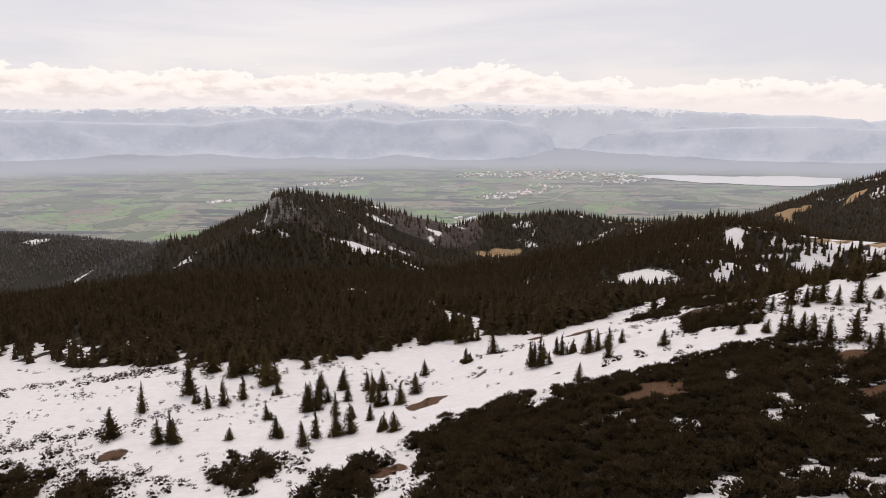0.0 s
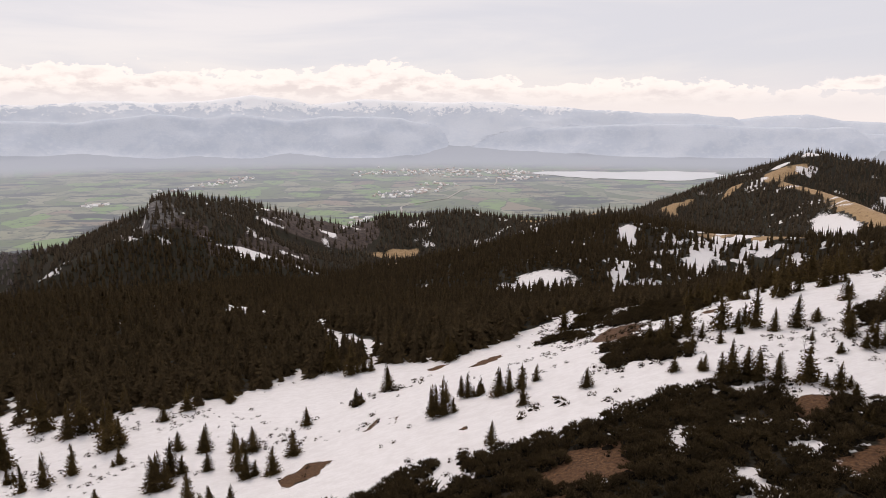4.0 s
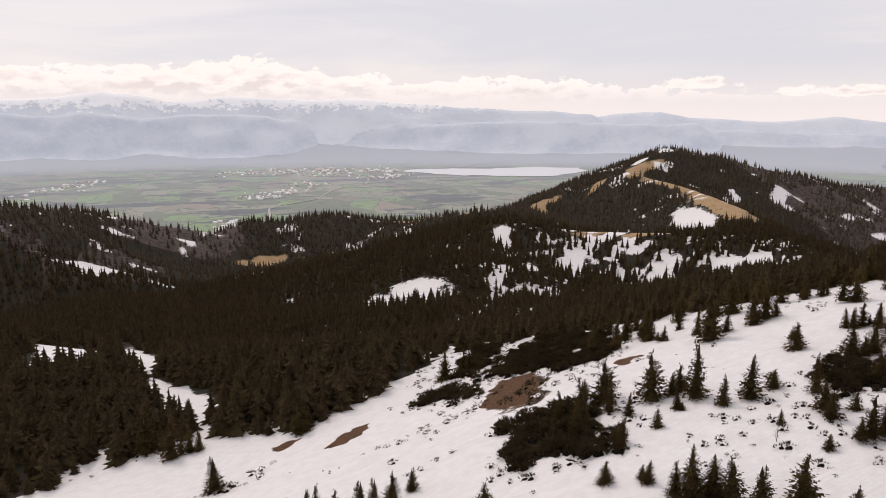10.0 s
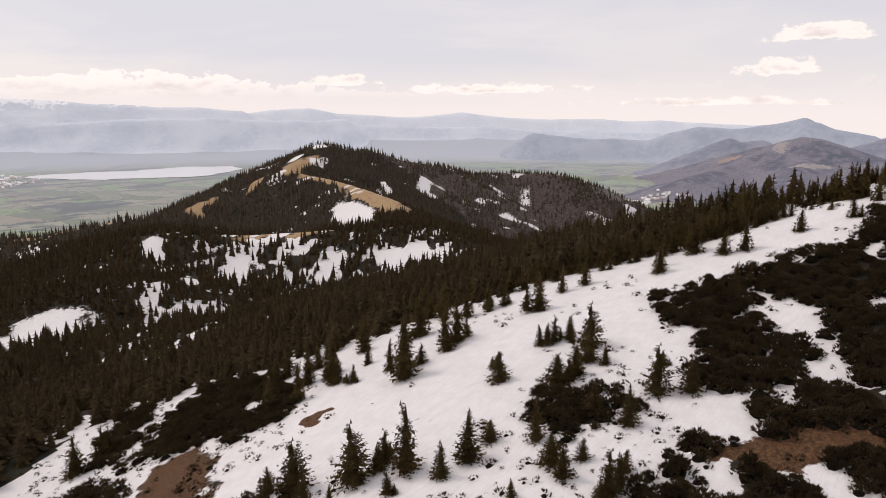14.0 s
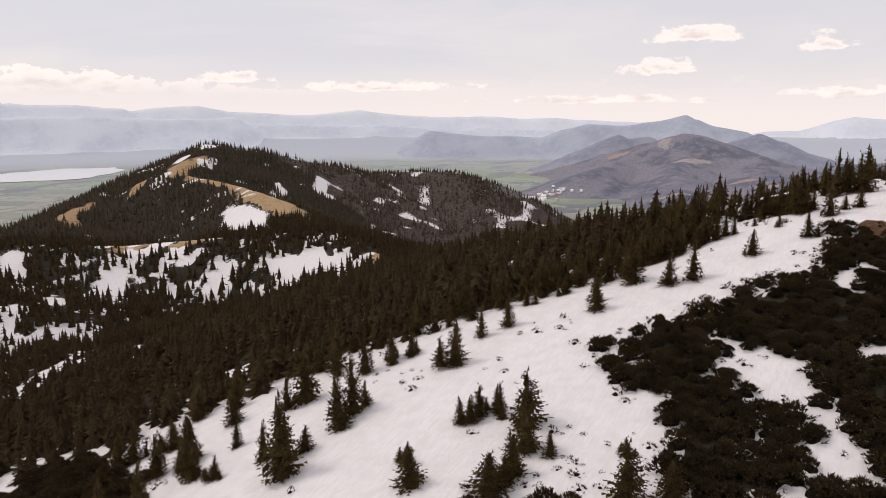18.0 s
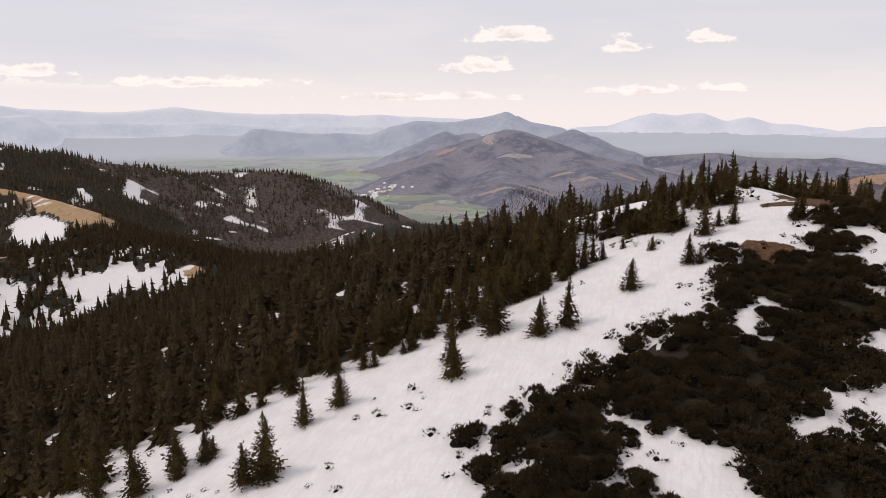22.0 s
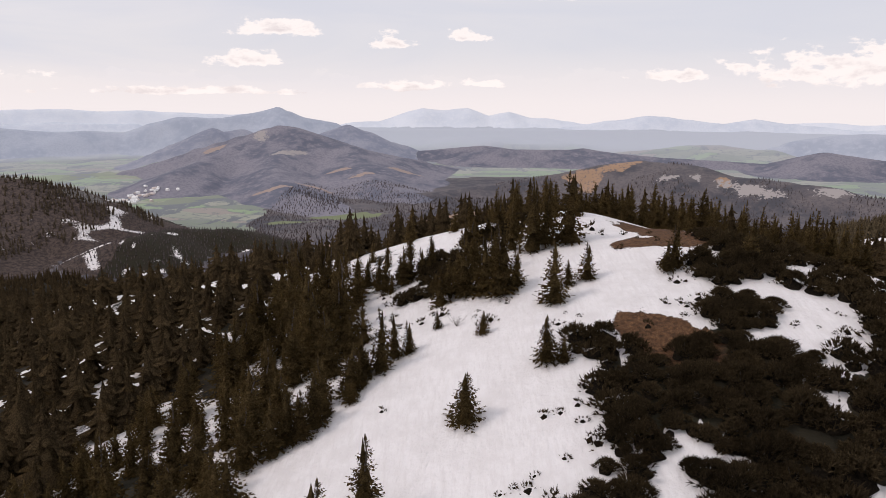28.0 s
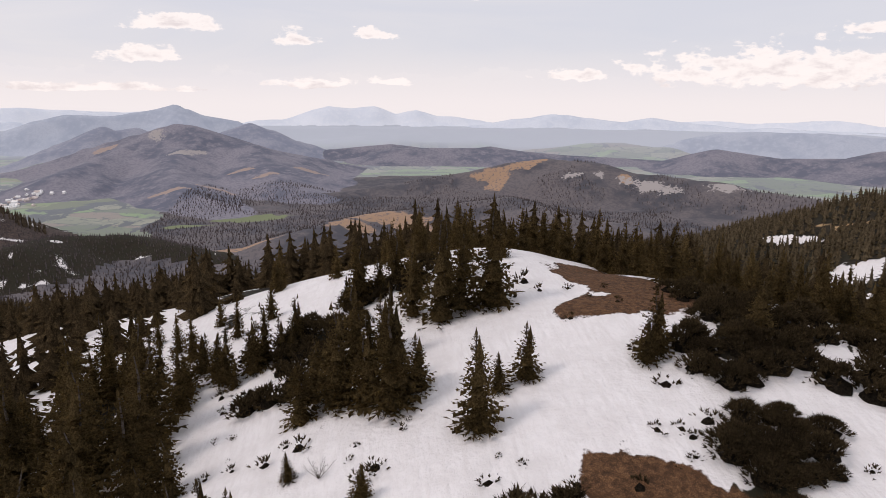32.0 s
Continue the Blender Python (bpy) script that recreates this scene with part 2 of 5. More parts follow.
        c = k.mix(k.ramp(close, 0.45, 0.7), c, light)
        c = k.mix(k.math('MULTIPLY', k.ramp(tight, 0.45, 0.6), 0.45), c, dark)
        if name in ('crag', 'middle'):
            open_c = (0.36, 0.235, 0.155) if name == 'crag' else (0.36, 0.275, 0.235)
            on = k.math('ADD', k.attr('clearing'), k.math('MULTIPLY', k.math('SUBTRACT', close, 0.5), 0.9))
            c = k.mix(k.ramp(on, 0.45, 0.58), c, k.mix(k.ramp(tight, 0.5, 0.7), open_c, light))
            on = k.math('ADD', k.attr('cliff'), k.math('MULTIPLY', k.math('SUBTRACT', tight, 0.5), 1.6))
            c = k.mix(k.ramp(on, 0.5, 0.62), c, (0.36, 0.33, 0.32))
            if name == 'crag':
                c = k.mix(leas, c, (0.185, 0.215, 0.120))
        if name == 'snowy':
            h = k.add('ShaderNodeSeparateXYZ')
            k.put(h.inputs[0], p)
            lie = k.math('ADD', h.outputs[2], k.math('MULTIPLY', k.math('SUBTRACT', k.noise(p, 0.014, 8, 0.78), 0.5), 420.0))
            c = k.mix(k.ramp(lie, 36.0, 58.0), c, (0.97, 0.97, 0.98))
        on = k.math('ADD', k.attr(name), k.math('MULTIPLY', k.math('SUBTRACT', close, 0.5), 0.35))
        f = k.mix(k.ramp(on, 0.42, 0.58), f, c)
    k.put(s.inputs['Base Color'], f)
    s.inputs['Roughness'].default_value = 0.95


def needle_look(dark, light, brown=0.4, glow=0.0):
    def build(k, s):
        tone = k.add('ShaderNodeObjectInfo').outputs['Random']
        isle = k.add('ShaderNodeNewGeometry').outputs['Random Per Island']
        p = k.place()
        f = k.math('ADD', k.math('MULTIPLY', tone, 0.3), k.math('ADD', k.math('MULTIPLY', isle, 0.35), k.math('MULTIPLY', k.ramp(k.noise(p, 0.28, 2), 0.35, 0.65), 0.35)))
        c = k.mix(f, dark, light)
        c = k.mix(k.math('MULTIPLY', k.ramp(k.noise(p, 0.45, 3), 0.55, 0.72), brown), c, (0.105, 0.066, 0.026))
        speckle = k.noise(p, 7.0, 3, 0.7)
        c = k.mix(k.ramp(speckle, 0.40, 0.62), k.mix(1.0, c, (0.58, 0.58, 0.58), 'MULTIPLY'), k.mix(1.0, c, (1.35, 1.35, 1.3), 'MULTIPLY'))
        bump(k, s, speckle, 0.9, 0.2)
        k.put(s.inputs['Base Color'], c)
        s.inputs['Roughness'].default_value = 1.0
        s.inputs['Specular IOR Level'].default_value = 0.02
        if glow:
            # light passing through the needles
            thin = k.add('ShaderNodeBsdfTranslucent')
            k.put(thin.inputs[0], k.mix(1.0, c, (1.5, 1.35, 0.9), 'MULTIPLY'))
            both = k.add('ShaderNodeMixShader')
            both.inputs[0].default_value = glow
            k.put(both.inputs[1], s.outputs[0])
            k.put(both.inputs[2], thin.outputs[0])
            out = [n for n in k.tree.nodes if n.bl_idname == 'ShaderNodeOutputMaterial'][0]
            k.put(out.inputs[0], both.outputs[0])
    return build


def bark_look(k, s):
    n = k.noise(k.place(), 9.0, 5, 0.6)
    k.put(s.inputs['Base Color'], k.mix(k.ramp(n, 0.3, 0.7), (0.05, 0.038, 0.03), (0.14, 0.115, 0.095)))
    s.inputs['Roughness'].default_value = 0.95
    bump(k, s, n, 0.6, 0.02)


def water_look(k, s):
    n = k.noise(k.place(), 0.006, 4)
    # near-white base: sky reflection and haze put into the water's colour
    k.put(s.inputs['Base Color'], k.mix(n, (0.74, 0.75, 0.76), (0.82, 0.82, 0.83)))
    s.inputs['Roughness'].default_value = 0.3
    s.inputs['Specular IOR Level'].default_value = 0.6


MOUNTAIN = material('mountain ground', mountain_look)
VALLEY = material('haze-tinted valley fields', valley_look)


def house_look(k, s):
    isle = k.add('ShaderNodeNewGeometry').outputs['Random Per Island']
    k.put(s.inputs['Base Color'], k.mix(k.ramp(isle, 0.35, 0.6), (0.62, 0.54, 0.51), (0.88, 0.87, 0.86)))
    s.inputs['Roughness'].default_value = 0.8


HOUSES = material('village houses', house_look)
# bluish grey needles: haze across the valley put into the colour
HAZED_FOREST = material('haze-tinted forest across the valley', needle_look((0.055, 0.050, 0.058), (0.118, 0.096, 0.095), 0.15))
# grey-brown of leafless twigs, with distance haze mixed into the colour
HAZED_BARE_WOOD = material('haze-paled leafless wood on the lower hill', needle_look((0.085, 0.077, 0.084), (0.165, 0.140, 0.136), 0.1))
# paler, browner copy of the forest needles: sunlight put into the colour
LIT_FOREST = material('spruce slope with painted sunlight', needle_look((0.052, 0.040, 0.026), (0.150, 0.115, 0.072), 0.5))
# needles paler and bluer than the near forest: haze put into the colour
HAZED_HILL_FOREST = material('haze-paled spruce forest on the hills', needle_look((0.040, 0.032, 0.026), (0.094, 0.072, 0.050), 0.35))
WATER = material('lake water', water_look)
NEEDLES = material('spruce needles', needle_look((0.040, 0.029, 0.015), (0.140, 0.098, 0.046), 0.35, 0.35))
FOREST = material('spruce forest', needle_look((0.026, 0.0192, 0.012), (0.088, 0.062, 0.034), 0.35, 0.2))
PINE = material('dwarf pine needles', needle_look((0.022, 0.0165, 0.011), (0.088, 0.064, 0.037), 0.15, 0.2))
# darker copy of the pine needles: shade inside the shrubs put into the colour
PINE_SHADE = material('dwarf pine twigs with painted shade', needle_look((0.012, 0.010, 0.008), (0.022, 0.017, 0.012), 0.1))
BARK = material('bark', bark_look)
TWIGS = material('bare twigs', bark_look)
# ---- the lie of the land: crest lines (x, y, z), each with its slope and shoulder ----
PLANE = (-29.44, 14.71, -16.87)
# swells and hollows of the slope, on a 30 m by 28 m lattice from (-60, 60)
SWELLS = [
    (-0.88, -0.42, 0.00, 1.04, 0.03, -0.08, -0.64, -1.02, 0.18, 1.17),
    (-0.02, -0.39, -0.55, 1.63, -0.63, 0.54, -0.81, 2.56, 4.37, 0.94),
    (0.80, -0.42, -1.82, 0.86, 0.78, 3.01, 1.09, 2.32, 2.33, -2.29),
    (0.38, -0.20, -1.35, -0.13, 0.86, 1.41, 1.78, 0.75, -0.04, -1.13),
    (0.65, 0.35, -1.29, -0.95, -0.45, -0.65, 0.72, 0.69, 0.20, 0.12),
    (1.10, 0.46, -1.25, -1.20, -0.63, -0.74, -0.31, -0.09, -0.07, -0.06),
]
RIDGES = {
    'hill_cliff': [(-331, 890, -199), (-248, 938, -157), (-202, 979, -143), (-193, 991, -112), (-174, 1046, -111), (-100, 1146, -134), (-27, 1200, -160), (51, 1219, -180), (113, 1235, -197)],
    'wooded_ridge': [(111, 1263, -193), (142, 1260, -180), (272, 1239, -169), (337, 1171, -171), (384, 1103, -165), (446, 1025, -145), (489, 949, -137)],
    'peak': [(508, 1062, -173), (729, 1226, -142), (876, 1285, -110), (998, 1267, -69), (1123, 1238, -92), (1267, 1160, -128), (1396, 1162, -159), (1527, 1155, -159), (1555, 1022, -157), (1560, 916, -180), (1540, 846, -219), (1493, 712, -306)],
    'spur': [(998, 1267, -67), (822, 1163, -107), (780, 942, -115), (688, 754, -114), (612, 647, -117), (571, 574, -118)],
    'knoll': [(215, 520, -104), (262, 610, -106), (315, 644, -99), (386, 627, -110), (456, 561, -107), (487, 517, -101), (465, 420, -116)],
    'snow_range': [(-2560, 4159, 44), (-1895, 4503, 60), (-1627, 4607, 53), (-1176, 4743, 91), (-916, 4800, 68), (-569, 4854, 103), (-316, 4878, 142), (-95, 4887, 106), (54, 4888, 70), (358, 4875, 108), (663, 4843, 98), (1005, 4784, 87), (1375, 4691, 94), (1765, 4558, 57), (2224, 4352, 24), (2660, 4099, 6)],
    'snow_range2': [(1952, 4546, 30), (2265, 4398, -7), (2643, 4180, -26), (2923, 3988, 3), (3045, 3895, 14), (3192, 3773, -28), (3556, 3428, -48), (3785, 3170, -22), (4034, 2839, -49), (4316, 2378, -56), (4532, 1921, -89), (4739, 1299, -94)],
    'blue_range': [(-2448, 3969, 1), (-1816, 4297, -20), (-1280, 4487, -40), (-879, 4584, 4), (-651, 4622, -20), (-376, 4652, 9), (-96, 4667, -41), (231, 4662, 6), (633, 4625, -11), (961, 4568, -102), (1489, 4424, -74), (2128, 4154, -43), (2670, 3827, -59), (3044, 3535, -55)],
    'blue_range2': [(1506, 4482, -63), (2161, 4204, -48), (2702, 3876, -72), (3160, 3509, -89), (3521, 3140, -104), (3952, 2565, -124), (4268, 1977, -147)],
    'cone_range': [(3608, 2465, -142), (3928, 1906, -183), (3991, 1767, -131), (4040, 1646, -104), (4122, 1420, -105), (4172, 1258, -76), (4208, 1122, -39), (4242, 976, -104), (4275, 799, -139), (4302, 618, -233)],
    'east_range': [(4739, 1013, -206), (4928, 793, -156), (4970, 614, -135), (4998, 409, -72), (5002, 314, -53), (5007, 164, -72), (5006, 11, -60), (5001, -142, -101), (4992, -277, -63), (4969, -411, -108), (4956, -526, -115), (4900, -752, -154), (4826, -1010, -182)],
    'east_low': [(3429, -55, -228), (3382, -475, -225), (3297, -831, -253), (3140, -1254, -267), (2960, -1394, -204), (2839, -1602, -233), (2703, -1801, -222), (2627, -1900, -188), (2364, -2189, -163)],
    'pale_rise': [(3857, -846, -264), (3838, -1091, -242), (3769, -1287, -233), (3634, -1481, -248)],
    'pale_rise_east': [(4265, 418, -243), (4327, 160, -227), (4322, -106, -215), (4307, -306, -224), (4228, -532, -237)],
    'east_blue': [(4638, -558, -182), (4626, -850, -124), (4567, -1094, -100), (4475, -1363, -126), (4407, -1523, -145), (4363, -1687, -112), (4285, -1836, -137), (4127, -2082, -161), (3923, -2347, -162), (3746, -2568, -173), (3568, -2762, -174)],
    'middle_mountain': [(2974, 917, -142), (3016, 878, -118), (3039, 829, -104), (3043, 766, -111), (3024, 715, -130), (2980, 627, -165), (2952, 554, -175), (2902, 483, -187), (2848, 429, -213), (2775, 360, -236), (2662, 262, -271)],
    'crag_ridge': [(2224, 305, -283), (2283, 140, -276), (2329, -36, -260), (2357, -238, -228), (2383, -372, -202), (2353, -496, -187), (2211, -617, -188), (2123, -709, -214), (2033, -790, -214), (1927, -886, -219), (1848, -923, -231), (1750, -985, -232), (1638, -1054, -239)],
    'middle_spur': [(3016, 878, -118), (2903, 944, -166), (2743, 986, -198), (2522, 1011, -222), (2349, 1013, -229)],
    'front_spur': [(3040, 825, -106), (2849, 763, -174), (2518, 728, -223), (2159, 594, -255), (1954, 457, -273)],
    'right_spur': [(2952, 554, -175), (2606, 430, -224), (2364, 349, -255), (2201, 260, -275)],
    'left_mountain': [(3134, 1417, -249), (3187, 1343, -208), (3245, 1248, -156), (3276, 1188, -125), (3284, 1135, -142), (3317, 1063, -131), (3322, 1008, -151), (3323, 928, -185)],
    'small_hill': [(3716, 772, -170), (3698, 700, -148), (3687, 643, -123), (3696, 578, -148), (3687, 483, -189), (3658, 359, -223)],
    'east_pale': [(4668, -1624, -168), (4539, -1955, -149), (4393, -2262, -133), (4218, -2535, -141), (4090, -2740, -120), (3920, -2932, -140), (3647, -3157, -136)],
    'plateau': [(3703, -1449, -250), (3691, -1597, -202), (3656, -1733, -171), (3573, -1904, -158), (3426, -2119, -160), (3206, -2368, -165), (2954, -2580, -162)],
    'dark_hills': [(3621, 317, -254), (3647, 152, -240), (3664, -44, -225), (3635, -183, -240), (3581, -319, -265)],
    'dark_hills_east': [(3488, -253, -268), (3486, -417, -236), (3480, -512, -225), (3452, -604, -237), (3395, -715, -255)],
    'shoulder': [(180, 90, -11), (198, 94, -10.3), (201, 101, -12.3), (206.3, 110.4, -16.2), (215, 115.5, -18.1), (230, 132, -25.7), (233.6, 145.6, -28.2), (237.4, 156, -31.2), (247, 178.4, -36.4), (251, 187.5, -39.6), (258, 210, -52)],
    'foothill': [(1351, 688, -245), (1471, 664, -247), (1520, 530, -263), (1410, 352, -279)],
    'cut_hill': [(1509, 217, -254), (1713, 94, -258), (1822, -87, -256), (1845, -260, -240), (1634, -318, -243), (1400, -443, -243)],
    'side_ridge': [(478, -284, -31), (568, -248, -62), (651, -236, -92), (697, -196, -130)],
    'low_wood': [(-942, 1168, -169), (-802, 1385, -221), (-695, 1385, -230), (-566, 1335, -233), (-442, 1276, -245)],
}
# slope of the flanks, half width of the rounded top
FLANK = {'hill_cliff': (0.42, 10), 'wooded_ridge': (0.36, 14), 'peak': (0.47, 14), 'spur': (0.5, 10), 'knoll': (0.3, 22),
         'snow_range': (0.8, 22), 'snow_range2': (0.8, 22), 'blue_range': (0.75, 24), 'blue_range2': (0.75, 24), 'cone_range': (0.6, 20),
         'east_range': (0.8, 22), 'east_low': (0.3, 25), 'east_blue': (0.75, 24), 'pale_rise': (0.2, 40), 'pale_rise_east': (0.2, 40), 'middle_mountain': (0.36, 12), 'crag_ridge': (0.38, 14),
         'shoulder': (0.34, 7), 'foothill': (0.35, 20), 'cut_hill': (0.3, 20), 'side_ridge': (0.42, 20), 'low_wood': (0.3, 25),
         'middle_spur': (0.36, 14), 'front_spur': (0.30, 16), 'right_spur': (0.24, 18), 'left_mountain': (0.42, 14), 'small_hill': (0.4, 14), 'east_pale': (0.8, 22), 'plateau': (0.5, 30),
         'dark_hills': (0.3, 24), 'dark_hills_east': (0.3, 24)}
FLOOR = -290.0


SHORE = [(1130, 3470), (1250, 3600), (1457, 3590), (1627, 3480), (1900, 3540), (2120, 3350), (2058, 3200), (1754, 2950), (1535, 3042), (1342, 3150), (1226, 3330)]


def inside(x, y, polygon):
    """Whether points lie in a polygon."""
    x, y = np.asarray(x, float), np.asarray(y, float)
    hit = np.zeros(x.shape, bool)
    for (x0, y0), (x1, y1) in zip(polygon, polygon[1:] + polygon[:1]):
        cross = ((y0 > y) != (y1 > y)) & (x < (x1 - x0) * (y - y0) / ((y1 - y0) or 1e-9) + x0)
        hit ^= cross
    return hit


def hashed(ix, iy, seed):
    h = (ix * 374761393 + iy * 668265263 + seed * 1442695041) & 0x7fffffff
    h = ((h ^ (h >> 13)) * 1274126177) & 0x7fffffff
    return ((h ^ (h >> 16)) & 0xffff) / 65535.0


def grain(x, y, size, seed=0):
    """Smooth value noise from -1 to 1 with bumps of that size."""
    u, v = np.asarray(x, float) / size, np.asarray(y, float) / size
    iu, iv = np.floor(u).astype(np.int64), np.floor(v).astype(np.int64)
    fu, fv = u - iu, v - iv
    fu, fv = fu * fu * (3 - 2 * fu), fv * fv * (3 - 2 * fv)
    a, b = hashed(iu, iv, seed), hashed(iu + 1, iv, seed)
    c, d = hashed(iu, iv + 1, seed), hashed(iu + 1, iv + 1, seed)
    return 2 * ((a + (b - a) * fu) * (1 - fv) + (c + (d - c) * fu) * fv) - 1


def rough(x, y, size, octaves, seed=0):
    total = 0
    for k in range(octaves):
        total = total + grain(x + 17.3 * k, y - 9.1 * k, size / 2 ** k, seed + k) / 2 ** k
    return total


def soft_above(x, edge, width):
    """0 below the edge, x - edge above it, rounded over width."""
    d = (x - edge) / width
    return width * np.where(d > 30, d, np.log1p(np.exp(np.clip(d, -40, 30))))


def soft_max(a, b, width):
    d = (a - b) / width
    return b + width * np.where(d > 30, d, np.log1p(np.exp(np.clip(d, -40, 30))))


def near_slope(x, y):
    """The snowy slope under the camera and its fall into the forest all round."""
    n, e = soft_above(y, 205, 12), soft_above(x, 206, 6)
    s, w = soft_above(-y, -55, 12), soft_above(-x, 75, 12)
    xc, yc = x - e + w, y - n + s
    z = PLANE[0] + PLANE[1] * xc / 100 + PLANE[2] * yc / 100
    for j, line in enumerate(SWELLS):
        for i, height in enumerate(line):
            z = z + height * np.exp(-((xc - 30 * i + 60) ** 2 + (yc - 28 * j - 60) ** 2) / 1352)
    brow = soft_above(0.74 * x + 0.67 * y, 204, 5)
    z = z - 0.3 * (brow - soft_above(brow, 60, 10))
    edge = soft_above(0.55 * x - 0.83 * y, 36, 4)
    z = z - 0.48 * (edge - soft_above(edge, 110, 10))
    steep = 0.125 + 0.0007 * np.clip(x, -60, 190)
    beyond = soft_above(n, 235, 30)
    return z - steep * (n - beyond) - 0.2 * beyond - 0.5 * e - 0.12 * w + 0.05 * s


def crest(x, y, name):
    """Height of a ridge and how far it lies below its own crest."""
    line, (slope, top) = RIDGES[name], FLANK[name]
    best, below = np.full(np.shape(x), -1e9), np.zeros(np.shape(x))
    for (x0, y0, z0), (x1, y1, z1) in zip(line, line[1:]):
        dx, dy = x1 - x0, y1 - y0
        u = np.clip(((x - x0) * dx + (y - y0) * dy) / (dx * dx + dy * dy), 0, 1)
        fall = slope * (np.sqrt((x - x0 - u * dx) ** 2 + (y - y0 - u * dy) ** 2 + top * top) - top)
        z = z0 + u * (z1 - z0) - fall
        below = np.where(z > best, fall, below)
        best = np.maximum(best, z)
    return best, below


def crest_height(x, y, name):
    return crest(x, y, name)[0]


def land(x, y):
    """Height of the ground."""
    x, y = np.asarray(x, float), np.asarray(y, float)
    r = np.hypot(x - 90, y - 100)
    away = np.clip((r - 230) / 500, 0, 1)
    rise = np.clip((r - 3850) / 560, 0, 1)
    flat = np.clip(np.hypot((x - 1620) / 620, (y - 3280) / 420) - 0.9, 0, 1)
    z = FLOOR + 3 * flat * grain(x, y, 260, 5) * np.clip((r - 900) / 500, 0, 1) + 105 * rise * rise
    z = np.maximum(near_slope(x, y), z)
    gullies = np.abs(grain(x, y, 210, 21)) + 0.5 * np.abs(grain(x, y, 95, 22)) - 0.35
    broad = 1.3 * np.abs(grain(x, y, 330, 23)) + 0.35 * np.abs(grain(x, y, 150, 24)) - 0.35
    for name in RIDGES:
        top, below = crest(x, y, name)
        folds = broad if name in FAR_RIDGES else gullies
        if name == 'hill_cliff':
            out, along = -0.98 * (x + 196) - 0.195 * (y - 985), 0.195 * (x + 196) * -1 + 0.98 * (y - 985)
            step = np.clip((out + 4 * grain(x, y, 13, 31)) / 9, 0, 1) * np.clip((150 - out) / 90, 0, 1) * np.exp(-(along / 55) ** 2)
            top = top - 27 * step
        if name in FAR_RIDGES:
            top = top + 9 * rough(x, y, 290, 4, 41)
        if name == 'shoulder':
            z = np.maximum(z, top)
        else:
            deep = 30 if name in FAR_RIDGES else 22 if name in MIDDLE else 24
            z = soft_max(top - folds * np.clip(below / 60, 0, 1) * deep, z, 2.0)
    z = z + 0.16 * rough(x, y, 9, 3, 3) + 0.5 * rough(x, y, 31, 2, 8) * np.clip((r - 30) / 60, 0.4, 1)
    return z + away * 2.2 * rough(x, y, 70, 3, 11) * np.clip((3000 - r) / 800, 0, 1)


FAR_RIDGES = {'pale_rise', 'pale_rise_east', 'snow_range', 'snow_range2', 'blue_range', 'blue_range2', 'cone_range', 'east_range', 'east_blue', 'east_pale', 'plateau'}
MIDDLE = {'middle_mountain', 'middle_spur', 'front_spur', 'right_spur', 'left_mountain', 'small_hill', 'dark_hills', 'dark_hills_east'}



# ---- ground: one sheet out to the horizon ----
def mesh_from(name, verts, faces, mat):
    """A mesh from arrays: faces all have the same number of corners."""
    verts, faces = np.asarray(verts, np.float32), np.asarray(faces, np.int32)
    me = bpy.data.meshes.new(name)
    me.vertices.add(len(verts))
    me.vertices.foreach_set('co', verts.ravel())
    n = faces.shape[1]
    me.loops.add(faces.size)
    me.loops.foreach_set('vertex_index', faces.ravel())
    me.polygons.add(len(faces))
    me.polygons.foreach_set('loop_start', np.arange(0, faces.size, n, dtype=np.int32))
    for m in (mat if isinstance(mat, (list, tuple)) else [mat]):
        me.materials.append(m)
    me.update(calc_edges=True)
    return me


def blob(x, y, spots, soft=1.2):
    """1 in the middle of round spots (x, y, half length, half width, turn), 0 outside, with uneven rims."""
    x, y = np.asarray(x, float), np.asarray(y, float)
    best = np.zeros(np.shape(x))
    for cx, cy, a, b, turn in spots:
        size = max(3.0, 0.9 * b)
        near = np.hypot(x - cx, y - cy) < 1.8 * max(a, b) + 0.8 * size
        if not near.any():
            continue
        px, py = x[near], y[near]
        wx = px + 0.42 * size * (grain(px, py, size, 41) + 0.6 * grain(px, py, size / 2.6, 43))
        wy = py + 0.42 * size * (grain(px, py, size, 42) + 0.6 * grain(px, py, size / 2.6, 44))
        c, s = math.cos(radians(turn)), math.sin(radians(turn))
        u, v = ((wx - cx) * c + (wy - cy) * s) / a, (-(wx - cx) * s + (wy - cy) * c) / b
        best[near] = np.maximum(best[near], np.clip(soft - 0.7 * np.hypot(u, v), 0, 1))
    return best



# ---- what covers the ground ----
# edge of the open slope against the forest
OPEN = [(-160, -80), (-160, 245), (-145, 242), (-95, 212), (-47, 180), (-14, 181), (0, 203), (12, 194), (20, 208), (31, 188), (43, 186), (60, 196),
        (80, 207), (90, 203), (99, 182), (113, 180), (120, 161), (131, 151), (138, 137), (146, 126), (154, 120), (162, 117), (170, 116), (176, 116.5), (183, 117.5), (190, 118.5), (197, 118), (201, 112),
        (201, 104), (203, 94), (204, 85), (196, 79), (184, 76), (172, 66), (140, 58), (100, 30), (70, -80)]
# wooded basin beyond the peak
WOODED = [(1000, 900), (1330, 820), (1560, 800), (1640, 560), (1760, 600), (2100, 600), (2500, 560), (2750, 420), (2800, -200), (2600, -700), (2200, -1100), (1000, -1100)]
